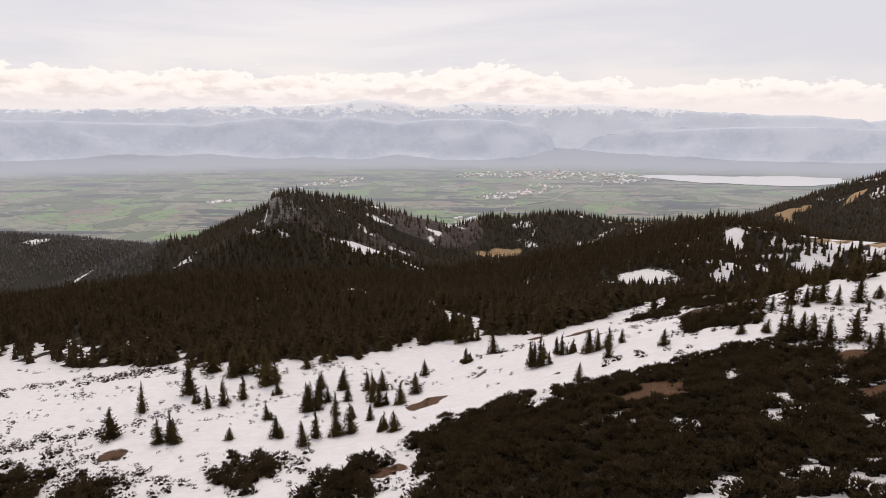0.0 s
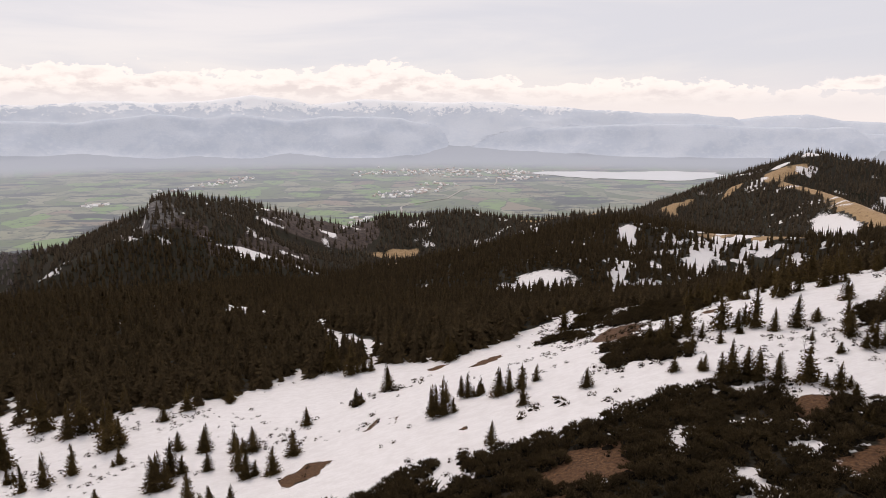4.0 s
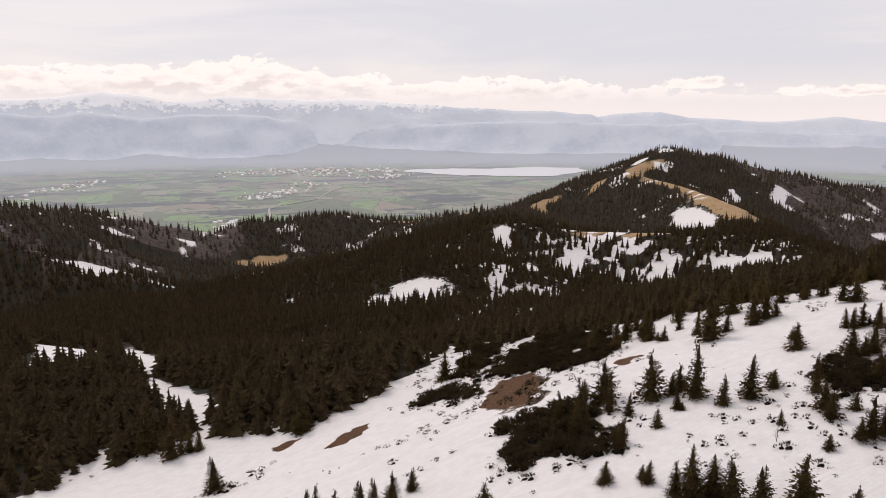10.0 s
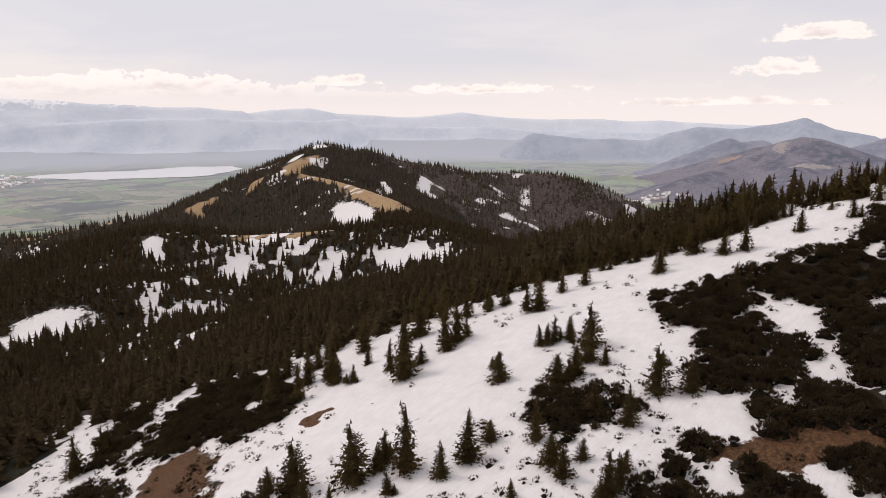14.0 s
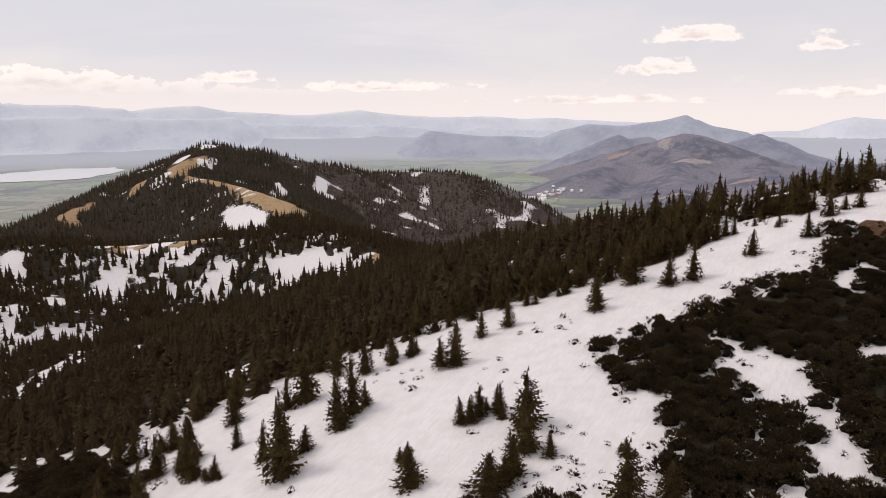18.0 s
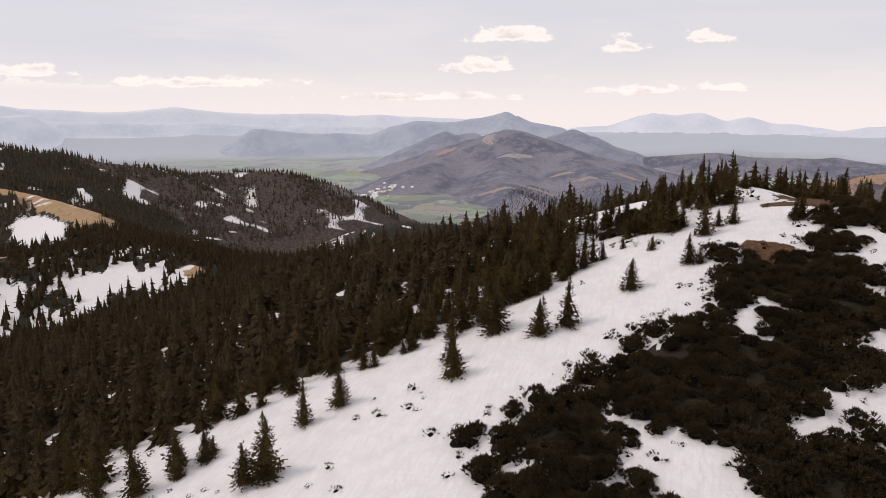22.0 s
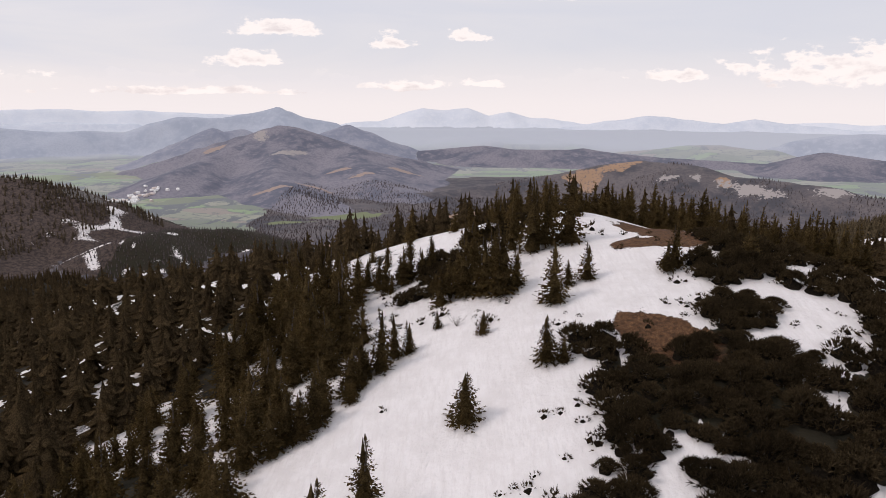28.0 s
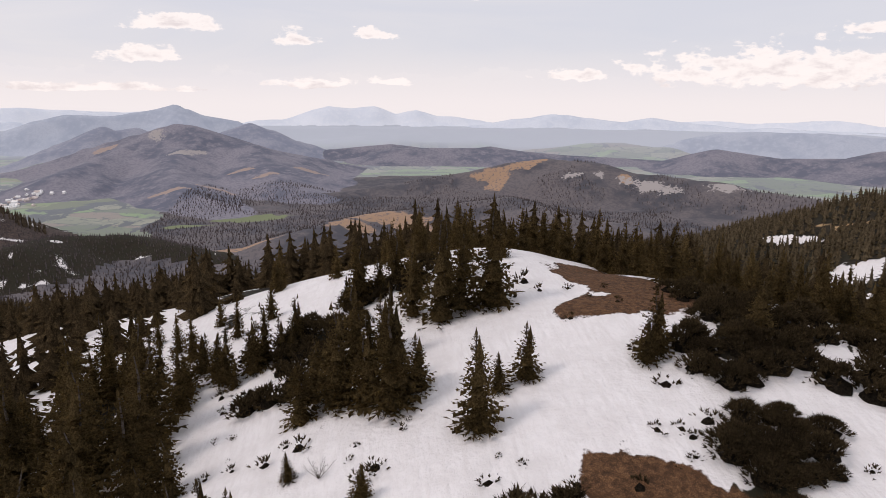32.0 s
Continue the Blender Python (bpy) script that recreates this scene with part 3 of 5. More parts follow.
# dwarf pine thickets
THICKETS = [
    [(-31, 104), (-22, 99), (-17, 90), (-21, 84), (-29, 92)],
    [(-70, 114), (-60, 108), (-55, 96), (-64, 96)],
    [(-53, 102), (-45, 100), (-42, 90), (-50, 92)],
    [(-14, 86), (-9, 91), (-4, 88), (-4, 74), (-13, 78)],
    [(178, 112), (181, 112.5), (187, 113), (192, 112), (190, 108), (184, 105.5), (180, 108)],
    [(188, 106), (196, 104), (199, 97), (192, 99)],
    [(-2, 92), (6, 104), (15, 108), (27, 103), (36, 104), (48, 105), (56, 106), (64, 100), (67, 92), (72, 84), (66, 70), (44, 50), (10, 62), (1, 70), (2, 84)],
    [(53, 131), (59, 139), (69, 141), (67, 131), (65, 124), (63, 118), (59, 126), (54, 123)],
    [(72, 176), (85, 191), (97, 196), (101, 184), (95, 167), (86, 154), (79, 157), (77, 168)],
    [(54, 172), (62, 178), (70, 176), (65, 167), (58, 165)],
    [(70, 187), (81, 201), (88, 200), (82, 190), (69, 180)],
    [(91, 120), (98, 113), (94, 108), (89, 110), (84, 112)],
    [(126, 119), (131, 114), (137, 108.6), (140.5, 106), (142.4, 104), (144.4, 103.4), (145, 100.6), (147, 99.8), (149.5, 96), (152.5, 99), (157.5, 99.4), (161, 98), (160, 93), (162, 87.5), (165, 85.3), (168, 83.8), (172, 83.7), (175.5, 85.8), (180, 82), (182, 76), (172, 69), (137, 80), (106, 84), (94, 90),
     (97, 97), (101, 103), (106, 105), (116, 109), (120, 115)],
    [(82, 102), (90, 101), (97, 97), (104, 90), (104, 84), (94, 80), (84, 86), (78, 95)],
    [(173, 84), (185, 84), (184, 79), (176, 76)],
]
# snowy brow running down from the summit of the ridge
BROW = [(196, 98), (208, 98), (218, 108), (238, 130), (242, 146), (246, 160), (256, 180), (258, 194), (248, 194), (236, 180), (220, 163), (209, 150), (201, 138), (194, 127), (196, 112)]
# snow left open inside the thickets
GAPS = [(121.5, 100, 7.0, 3.2, 35), (161, 79.5, 4.5, 2.4, 20), (144.5, 95, 1.8, 1.1, 0), (148, 92.5, 2.2, 1.4, 30), (128, 107, 1.2, 1.0, 0), (88, 97, 2.6, 1.0, 0), (167, 81.5, 3.4, 1.5, 70), (112, 94, 4, 2, 20),
        (141, 104, 1.5, 0.8, 20), (152, 84, 2.2, 1.0, 10), (46, 92, 1.6, 0.9, 0), (58, 88, 1.8, 1.0, 20), (103, 96, 3.0, 1.3, 60), (144.4, 96.8, 2.0, 1.0, 80), (150.1, 95.1, 1.3, 0.9, 0), (154, 81.2, 1.4, 1.0, 0), (171.2, 75.7, 1.6, 0.9, 40), (182.3, 75.8, 2.0, 0.8, 60), (148.1, 92.7, 1.8, 0.9, 60), (145.4, 97.5, 2.4, 1.0, 120), (150.2, 95.6, 1.6, 0.8, 40), (160.2, 78.8, 5.0, 2.0, 120), (154, 80.3, 1.6, 0.9, 0),
        (168.1, 81.6, 3.0, 1.0, 60), (163.3, 79.5, 3.4, 1.5, 110), (161.5, 77.9, 2.4, 1.2, 110), (170.9, 74.5, 1.6, 0.7, 40)]
# loose low brush on the snow
BRUSH = [(-106, 188, 15, 7, 20), (-84, 189, 13, 5, 10), (-67, 186, 9, 4, 0), (-66, 118, 13, 9, 120), (-44, 96, 12, 5, 150), (-22, 96, 8, 5, 140), (66, 150, 9, 4, 60), (142, 105, 6, 2.5, 130),
         (150, 100, 5, 2.5, 120), (42, 118, 9, 3, 20), (187, 92, 6, 3, 110), (193, 96, 5, 3, 90), (22, 166, 10, 3, 30)]
# bare brown turf
TURF = [(160.4, 91.9, 4.0, 2.7, 65), (186, 85, 9.5, 3.2, 10), (180.5, 89.3, 2.2, 2.8, 20), (195, 84, 4.5, 3.5, 0), (68.5, 158, 12, 5.6, 57), (43, 169, 5.5, 2.4, 45), (14.5, 138.5, 4.6, 2.0, 0),
        (1.5, 122.5, 6.5, 3.4, 40), (34, 91, 7.0, 4.2, 40), (-51, 111, 3.2, 2.0, 20), (-3, 83, 2.2, 1.6, 60), (95.5, 91, 8.0, 2.6, -52), (63, 93, 4.0, 2.0, 10), (58, 78, 5.0, 2.4, 20),
        (84, 148, 3.0, 1.5, 40), (33, 178, 3.0, 1.4, 20), (27, 120, 2.0, 0.8, 10)]
# snow lying in clearings of the forest
DRIFTS = [(-21, 338, 36, 13, 90), (0, 345, 70, 9, 97), (15, 238, 28, 5, 105), (47, 262, 16, 3.5, 80), (155, 478, 34, 24, 0), (440, 470, 30, 14, 110), (405, 455, 26, 8, 30), (395, 520, 26, 8, 20),
          (640, 765, 98, 20, 61), (1160, 1085, 80, 26, 25), (930, 1178, 16, 5, 20), (1012, 1081, 26, 8, 60), (454, -160, 24, 12, 40), (427, -137, 16, 8, 40), (472, -158, 20, 9, 40), (556, -179, 26, 6, 30), (-65, 912, 14, 9, 20), (900, 1225, 34, 12, 30), (985, 1255, 22, 12, 10), (135, 945, 22, 6, 0), (330, 560, 34, 10, 40), (270, 520, 20, 7, 60), (420, -128, 22, 8.9, 40),
          (150, 160, 5, 2.2, 120), (146, 185, 6, 2.6, 130), (230, 168, 9, 3.5, 110), (180, 178, 6, 2.4, 120), (186, 162, 5, 2.2, 110), (136, 196, 6, 3, 130), (234, 170, 6, 3, 120), (193, 153, 7, 2.6, 125),
          (198, 167, 5, 2.4, 125), (196, 187, 6, 3, 125), (231, 154, 5, 2, 120), (231, 226, 9, 3, 120), (215, 343, 20, 8, 120), (190, 330, 18, 7, 120), (226, 244, 8, 3, 120), (67, 372, 12, 6, 95),
          (-67, 929, 42, 9, 12), (-108, 1041, 14, 6, 10), (-150, 975, 8, 5, 0), (-23, 981, 22, 6, 0), (93, 562, 12, 5, 90), (292, 612, 30, 9, 60), (404, 603, 26, 8, 30)]
# open ground on the brow of the ridge
GLADES = [(203, 108, 9, 5, 80), (196, 104, 8, 5, 0)]
# felled slopes, green fields and pale cliffs across the valley
CLEARINGS = [(1700, 45, 90, 60, 100), (1600, 120, 60, 40, 100), (1655, -30, 70, 30, 100), (2260, -310, 70, 34, 150), (2330, -300, 60, 40, 100), (2352, -412, 70, 36, 100), (2666, 292, 60, 60, 120),
             (2190, 640, 80, 18, 110), (2300, 545, 70, 16, 110), (2460, 413, 50, 20, 110), (2098, -671, 30, 20, 45), (1500, 330, 80, 22, 110), (2920, 1060, 50, 26, 100), (2560, 500, 60, 20, 110)]
GREENS = [(1885, 372, 95, 40, 100), (2230, 890, 170, 120, 110), (2860, 1310, 240, 130, 110), (1785, 510, 60, 22, 110), (3300, 100, 130, 70, 95), (3280, -150, 160, 60, 95), (2640, 1700, 260, 140, 120), (2960, -560, 200, 70, 70)]
CLIFFS = [(2957, 885, 60, 26, 20), (2726, 739, 50, 26, 110), (2790, 700, 40, 22, 110), (2128, -596, 26, 14, 45), (2092, -668, 36, 22, 45), (2020, -706, 50, 26, 45), (1968, -735, 44, 24, 45), (1905, -872, 54, 26, 45), (2163, -520, 34, 16, 60)]
# dry straw-coloured meadows
MEADOWS = [(700, 790, 150, 26, 62), (800, 1010, 120, 22, 75), (845, 1165, 70, 18, 50), (500, 640, 70, 34, 40), (430, 615, 60, 18, 160), (455, 1035, 75, 20, 135), (125, 955, 46, 14, 5),
           (380, 1110, 40, 14, 120), (560, 1080, 60, 12, 35), (650, 1160, 60, 10, 35), (475, 432, 16, 9, 40), (142, 1128, 40, 16, 10), (860, 1176, 60, 14, 40), (780, 1180, 60, 10, 30), (915, 1192, 40, 10, 30), (612, 1103, 60, 10, 60), (408, 598, 50, 14, 160), (546, -204, 22, 4, 20)]


FELLED = [(-70, 1090), (-30, 1060), (40, 1080), (100, 1120), (125, 1170), (125, 1300), (-60, 1300)]


LANED = [(120, 250), (150, 450), (230, 520), (300, 600), (440, 600), (480, 430), (330, 330), (230, 250), (180, 210)]


def lanes(x, y):
    """Snowy lanes running down between the trees."""
    u, v = 0.77 * x + 0.64 * y, 0.64 * x - 0.77 * y
    lie = grain(v + 5 * grain(x, y, 30, 102), 0.22 * u, 9, 101) + 0.5 * grain(x, y, 26, 103)
    return np.where(inside(x, y, LANED), np.clip((lie - 0.22) / 0.2, 0, 1), 0.0)


def thicket(x, y):
    on = np.zeros(np.shape(x), bool)
    wx, wy = x + 2.2 * grain(x, y, 5, 51) + 1.3 * grain(x, y, 1.9, 53), y + 2.2 * grain(x, y, 5, 52) + 1.3 * grain(x, y, 1.9, 54)
    for shape in THICKETS:
        on |= inside(wx, wy, shape)
    holes = grain(x, y, 4.2, 55) + 0.6 * grain(x, y, 10, 56) < -0.66
    return on & (blob(x, y, GAPS) < 0.5) & ~holes


def forest(x, y):
    """How densely trees stand, from 0 to 1."""
    r = np.hypot(x - 90, y - 100)
    wx, wy = x + 3 * grain(x, y, 9, 61) + 4 * grain(x, y, 22, 65), y + 3 * grain(x, y, 9, 62) + 4 * grain(x, y, 22, 66)
    d = np.where(inside(wx, wy, OPEN), 0.0, 1.0)
    d = np.where(inside(wx, wy - 34 * np.clip((-40 - x) / 40, 0, 1), OPEN) & (x < -40), d * 0.45, d)
    d = np.maximum(d, np.where(inside(wx - 5, wy - 6, OPEN), 0.0, np.where(x < 130, 0.28, 0.0)))
    knoll = np.exp(-(((x - 360) / 150) ** 2 + ((y - 540) / 90) ** 2))
    d = d * np.where(knoll > 0.35, 1.0 - 0.6 * (grain(x, y, 24, 64) > 0.25), 1.0)
    d = np.where((x > 1130) & (y > 700), d * (0.3 + 0.6 * (grain(x, y, 60, 68) > 0.0)), d)
    d = np.where((x > 1250) & (y < 420), d * 0.8 * (grain(x, y, 120, 67) > -0.25), d)
    d = np.where(inside(x, y, FELLED), d * 0.3, d)
    d = np.where(blob(x, y, GLADES) > 0.5, 0.12, d)
    d = np.where(inside(wx, wy, BROW), 0.22, d)
    d = np.where(np.hypot((x + 200) / 18, (y - 978) / 24) < 1, 0.05, d)
    d = d * (1 - np.where(knoll > 0.3, 0.4, 0.92) * lanes(x, y))
    return d * (blob(x, y, DRIFTS) < 0.45) * (blob(x, y, MEADOWS) < 0.42)


def cover(x, y, z):
    r = np.hypot(x - 90, y - 100)
    slope = inside(x, y, OPEN)
    turf = blob(x, y, TURF)
    ring = [(0, 0)] + [(q * math.cos(a), q * math.sin(a)) for q, n in ((1.3, 5), (2.8, 7)) for a in np.arange(n) * 6.283 / n]
    close = (r < 260)
    brush = np.zeros(x.shape)
    brush[close] = sum(thicket(x[close] + dx, y[close] + dy) for dx, dy in ring) / len(ring)
    patchy = grain(x, y, 11, 71) + 0.6 * grain(x, y, 4.5, 72)
    snow = np.where(slope, 1.0, 0.0)
    snow = np.where(slope, 1.0 - 0.97 * np.clip((brush - 0.66) / 0.3, 0, 1) * np.where(patchy > 0.95, 0.5, 1.0), snow)
    snow = np.where(slope, np.minimum(snow, 1.15 - 1.3 * turf), snow)
    fringe = ~slope & (inside(x, y - 9, OPEN) | inside(x, y - 34 * np.clip((-40 - x) / 40, 0, 1), OPEN)) & (x < 130)
    shade = ~slope & (r < 190) & (x > 60)
    brow = np.exp(-(((x - 203) / 20) ** 2 + ((y - 116) / 24) ** 2))
    snow = np.where(shade, np.clip(0.46 + 0.4 * brow + 0.42 * patchy, 0, 0.95), snow)
    snow = np.where(shade & (inside(x - 4, y - 5, OPEN) | inside(x, y - 7, OPEN)), np.maximum(snow, 0.72 + 0.2 * patchy), snow)
    snow = np.where(~slope & ~shade & (r < 330), np.clip(0.18 + 0.35 * patchy, 0, 0.6), snow)
    snow = np.where(fringe, np.clip(0.75 + 0.45 * patchy, 0, 1), snow)
    snow = np.where(inside(x, y, BROW) & ~slope, np.clip(0.8 + 0.4 * patchy, 0, 1), snow)
    knoll = np.exp(-(((x - 360) / 170) ** 2 + ((y - 530) / 100) ** 2))
    streak = grain(x + 0.5 * y, 3 * (y - 0.5 * x), 22, 75) + 0.8 * grain(x, y, 7, 76)
    snow = np.where(knoll > 0.25, np.clip(0.31 + 0.42 * streak, 0, 1), snow)
    speck = grain(x, y, 34, 77) + 0.8 * grain(x, y, 15, 78)
    snow = np.where((r > 800) & (r < 2000), np.clip(0.55 * speck + 0.04, 0, 0.75), snow)
    snow = np.maximum(snow, 0.85 * lanes(x, y))
    snow = np.maximum(snow, blob(x, y, DRIFTS))
    straw = blob(x, y, MEADOWS)
    straw = straw * (blob(x, y, DRIFTS) < 0.4)
    cut = (y > 1040) & (x > -90) & (x < 150)
    snow = np.where((x > 1130) & (y > 700) & (r > 800), np.clip(0.21 + 0.55 * (grain(x + 0.6 * y, 0.35 * (y - 0.6 * x), 12, 79) + 0.35 * grain(x, y, 60, 80)), 0, 0.8), snow)
    grass = 0.15 * brush + 1.1 * turf
    grass = np.maximum(grass, np.where((x > 1130) & (y > 700) & (r > 800) & (x < 1700), 0.46, 0.0))
    felled = np.where((cut & (r > 800) & inside(x + 30 * grain(x, y, 60, 97), y + 30 * grain(x, y, 60, 98), FELLED)) | ((x > 1130) & (y > 700) & (r > 800) & (x < 1700)), 0.9, 0.0)
    felled = np.maximum(felled, 0.62 * (grain(x, y, 50, 99) > -0.1) * (np.hypot((x + 110) / 130, (y - 960) / 70) < 1))
    rock = np.clip(1.5 - np.hypot((x + 186) / 30, (y - 966) / 40), 0, 1)
    rock = np.maximum(rock, np.clip(1.3 - np.hypot((x - 1548) / 30, (y - 880) / 60), 0, 1))
    return dict(snow=np.clip(snow, 0, 1), grass=np.clip(grass, 0, 1), straw=np.clip(straw, 0, 1), rock=rock, felled=felled)


def build_ground():
    radii = [0.6]
    while radii[-1] < 4890:
        radii.append(radii[-1] + max(0.95, min(30.0, 0.016 * radii[-1])))
    radii = np.array(radii)
    angles = np.radians(np.concatenate([np.arange(-42, 146, 0.27), np.arange(146, 318, 3.0)]))
    rr, aa = np.meshgrid(radii, angles, indexing='ij')
    x, y = 90 + rr * np.sin(aa), 100 + rr * np.cos(aa)
    z = land(x, y)
    n, m = rr.shape
    idx = np.arange(n * m).reshape(n, m)
    nxt = np.roll(idx, -1, axis=1)
    faces = np.stack([idx[:-1], idx[1:], nxt[1:], nxt[:-1]], -1).reshape(-1, 4)
    x, y, z = x.ravel(), y.ravel(), z.ravel()
    r = np.hypot(x - 90, y - 100)
    weights = {}
    nearby = np.max([crest_height(x, y, name) for name in ('hill_cliff', 'wooded_ridge', 'peak', 'spur', 'knoll', 'shoulder', 'side_ridge', 'low_wood', 'foothill')], axis=0)
    nearby = np.maximum(nearby, near_slope(x, y))
    # weights that pick the haze-tinted tone of each range
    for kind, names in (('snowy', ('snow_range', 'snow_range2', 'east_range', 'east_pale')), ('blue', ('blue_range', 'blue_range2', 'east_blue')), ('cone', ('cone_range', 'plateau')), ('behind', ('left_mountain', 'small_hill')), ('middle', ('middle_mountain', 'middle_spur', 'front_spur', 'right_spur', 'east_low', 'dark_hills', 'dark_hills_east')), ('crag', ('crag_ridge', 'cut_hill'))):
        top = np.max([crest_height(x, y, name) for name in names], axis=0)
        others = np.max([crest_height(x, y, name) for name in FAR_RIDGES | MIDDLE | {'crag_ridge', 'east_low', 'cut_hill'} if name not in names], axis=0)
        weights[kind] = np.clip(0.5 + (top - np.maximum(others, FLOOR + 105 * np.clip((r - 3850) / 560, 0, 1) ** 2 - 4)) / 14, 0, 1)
    foot = np.exp(-(((x - 1400) / 430) ** 2 + ((y + 20) / 520) ** 2)) * (1 - np.clip((y - 420) / 150, 0, 1))
    weights['crag'] = np.maximum(weights['crag'], np.clip(3.2 * foot - 0.6, 0, 1))
    basin = inside(x + 40 * grain(x, y, 90, 94), y + 40 * grain(x, y, 90, 95), WOODED)
    weights['crag'] = np.maximum(weights['crag'], basin)
    highest = np.max([crest_height(x, y, name) for name in FAR_RIDGES | MIDDLE | {'crag_ridge', 'east_low', 'cut_hill'}], axis=0)
    beyond = (r > 1000) & (nearby < np.maximum(highest, FLOOR + 9))
    weights['clearing'], weights['meadow'], weights['cliff'] = blob(x, y, CLEARINGS), blob(x, y, GREENS), blob(x, y, CLIFFS)
    # distance weight for the haze painted over the fields
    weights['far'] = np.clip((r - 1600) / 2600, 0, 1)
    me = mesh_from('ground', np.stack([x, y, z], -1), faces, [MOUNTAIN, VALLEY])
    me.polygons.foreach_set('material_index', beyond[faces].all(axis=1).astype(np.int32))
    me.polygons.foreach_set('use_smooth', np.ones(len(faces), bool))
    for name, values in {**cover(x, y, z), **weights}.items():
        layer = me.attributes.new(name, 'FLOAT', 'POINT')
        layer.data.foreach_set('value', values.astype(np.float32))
    tagged(new('ground', me), 'snowy mountain slope falling to forest, green valley and ranges', 'ground', kind='structure')


build_ground()
shore = SHORE
bm = bmesh.new()
rim = []
level = FLOOR + 1.7
for (x0, y0), (x1, y1) in zip(shore, shore[1:] + shore[:1]):
    for u in (0, 0.25, 0.5, 0.75):
        x, y = x0 + u * (x1 - x0), y0 + u * (y1 - y0)
        rim.append(bm.verts.new((x + 14 * float(grain(x, y, 60, 4)), y + 30 * float(grain(x, y, 70, 6)), level)))
sheet = bm.faces.new(rim)
sheet.normal_update()
if sheet.normal.z < 0:
    sheet.normal_flip()
bmesh.ops.triangulate(bm, faces=bm.faces[:])
lake = bpy.data.meshes.new('lake')
bm.to_mesh(lake)
lake.materials.append(WATER)
tagged(new('lake', lake), 'pale reflecting lake on the valley floor, sky sheen painted in', 'lake', kind='structure')


# ---- pale country road winding past the villages ----
def ribbon(line, half):
    """A flat strip along a line, lying on the ground."""
    pts = []
    for (x0, y0), (x1, y1) in zip(line, line[1:]):
        pts.extend((x0 + (x1 - x0) * u, y0 + (y1 - y0) * u) for u in np.arange(0, 1, 0.1))
    verts, faces = [], []
    for k, (x, y) in enumerate(pts):
        a, b = pts[max(0, k - 1)], pts[min(len(pts) - 1, k + 1)]
        d = Vector((b[0] - a[0], b[1] - a[1])).normalized()
        for w in (-half, half):
            px, py = x - d.y * w, y + d.x * w
            verts.append((px, py, float(land(px, py)) + 1.2))
        if k:
            faces.append((2 * k - 2, 2 * k, 2 * k + 1, 2 * k - 1))
    return verts, faces


def road_look(k, s):
    k.put(s.inputs['Base Color'], k.mix(k.noise(k.place(), 0.05, 4), (0.40, 0.38, 0.36), (0.52, 0.50, 0.48)))
    s.inputs['Roughness'].default_value = 0.9


ROAD = material('pale road', road_look)
tagged(new('road', mesh_from('road', *ribbon([(270, 2010), (282, 2076), (306, 2275), (341, 2346), (417, 2385), (500, 2470), (545, 2575), (600, 2715), (680, 2830), (791, 2906), (851, 3080), (890, 3230), (960, 3340), (1110, 3420)], 3.2), ROAD)),
       'pale country road winding between green fields', 'road', kind='structure')


# ---- villages on the valley floor ----
def village(spots, count, spread, seed):
    """Many small gabled houses joined in one mesh."""
    gen = np.random.default_rng(seed)
    verts, faces = [], []
    for k in range(count):
        cx, cy = spots[int(gen.integers(len(spots)))]
        x, y = cx + gen.normal(0, spread), cy + gen.normal(0, spread * 1.3)
        a, b, h, turn = gen.uniform(4, 9), gen.uniform(3, 5), gen.uniform(3, 5.5), gen.uniform(0, 3.14)
        c, s, z, n = math.cos(turn), math.sin(turn), float(land(x, y)) - 0.5, len(verts)
        for u, v, w in ((-a, -b, 0), (a, -b, 0), (a, b, 0), (-a, b, 0), (-a, -b, h), (a, -b, h), (a, b, h), (-a, b, h), (-a, 0, h * 1.6), (a, 0, h * 1.6)):
            verts.append((x + u * c - v * s, y + u * s + v * c, z + w))
        faces.extend([(n, n + 1, n + 5, n + 4), (n + 1, n + 2, n + 6, n + 5), (n + 2, n + 3, n + 7, n + 6), (n + 3, n, n + 4, n + 7),
                      (n + 4, n + 5, n + 9, n + 8), (n + 6, n + 7, n + 8, n + 9), (n + 5, n + 6, n + 9, n + 9), (n + 7, n + 4, n + 8, n + 8)])
    me = bpy.data.meshes.new('village')
    me.from_pydata(verts, [], [tuple(dict.fromkeys(f)) for f in faces])
    me.materials.append(HOUSES)
    tagged(new('village', me), 'pale houses of a village scattered on the valley floor', 'village', kind='stuff')


village([(-673, 2459), (-655, 2482)], 26, 22, 300)
village([(-473, 2872), (-405, 3117), (-329, 3223), (-275, 3402)], 60, 45, 301)
village([(351, 3673), (545, 3654), (765, 3671), (995, 3634), (1072, 3583), (760, 3465)], 260, 75, 302)
village([(317, 2612), (419, 2727), (472, 2779), (582, 2993)], 90, 40, 303)
village([(168, 1972), (151, 1893)], 30, 22, 304)
village([(943, 3187), (1049, 3257)], 45, 40, 305)
village([(2139, 1052), (2213, 1041), (2121, 1072)], 50, 26, 307)


# ---- trees ----
rng = np.random.default_rng(7)


def part(name, mesh, parent, label=''):
    ob = new(name, mesh)
    ob.parent = parent
    return tagged(ob, label)


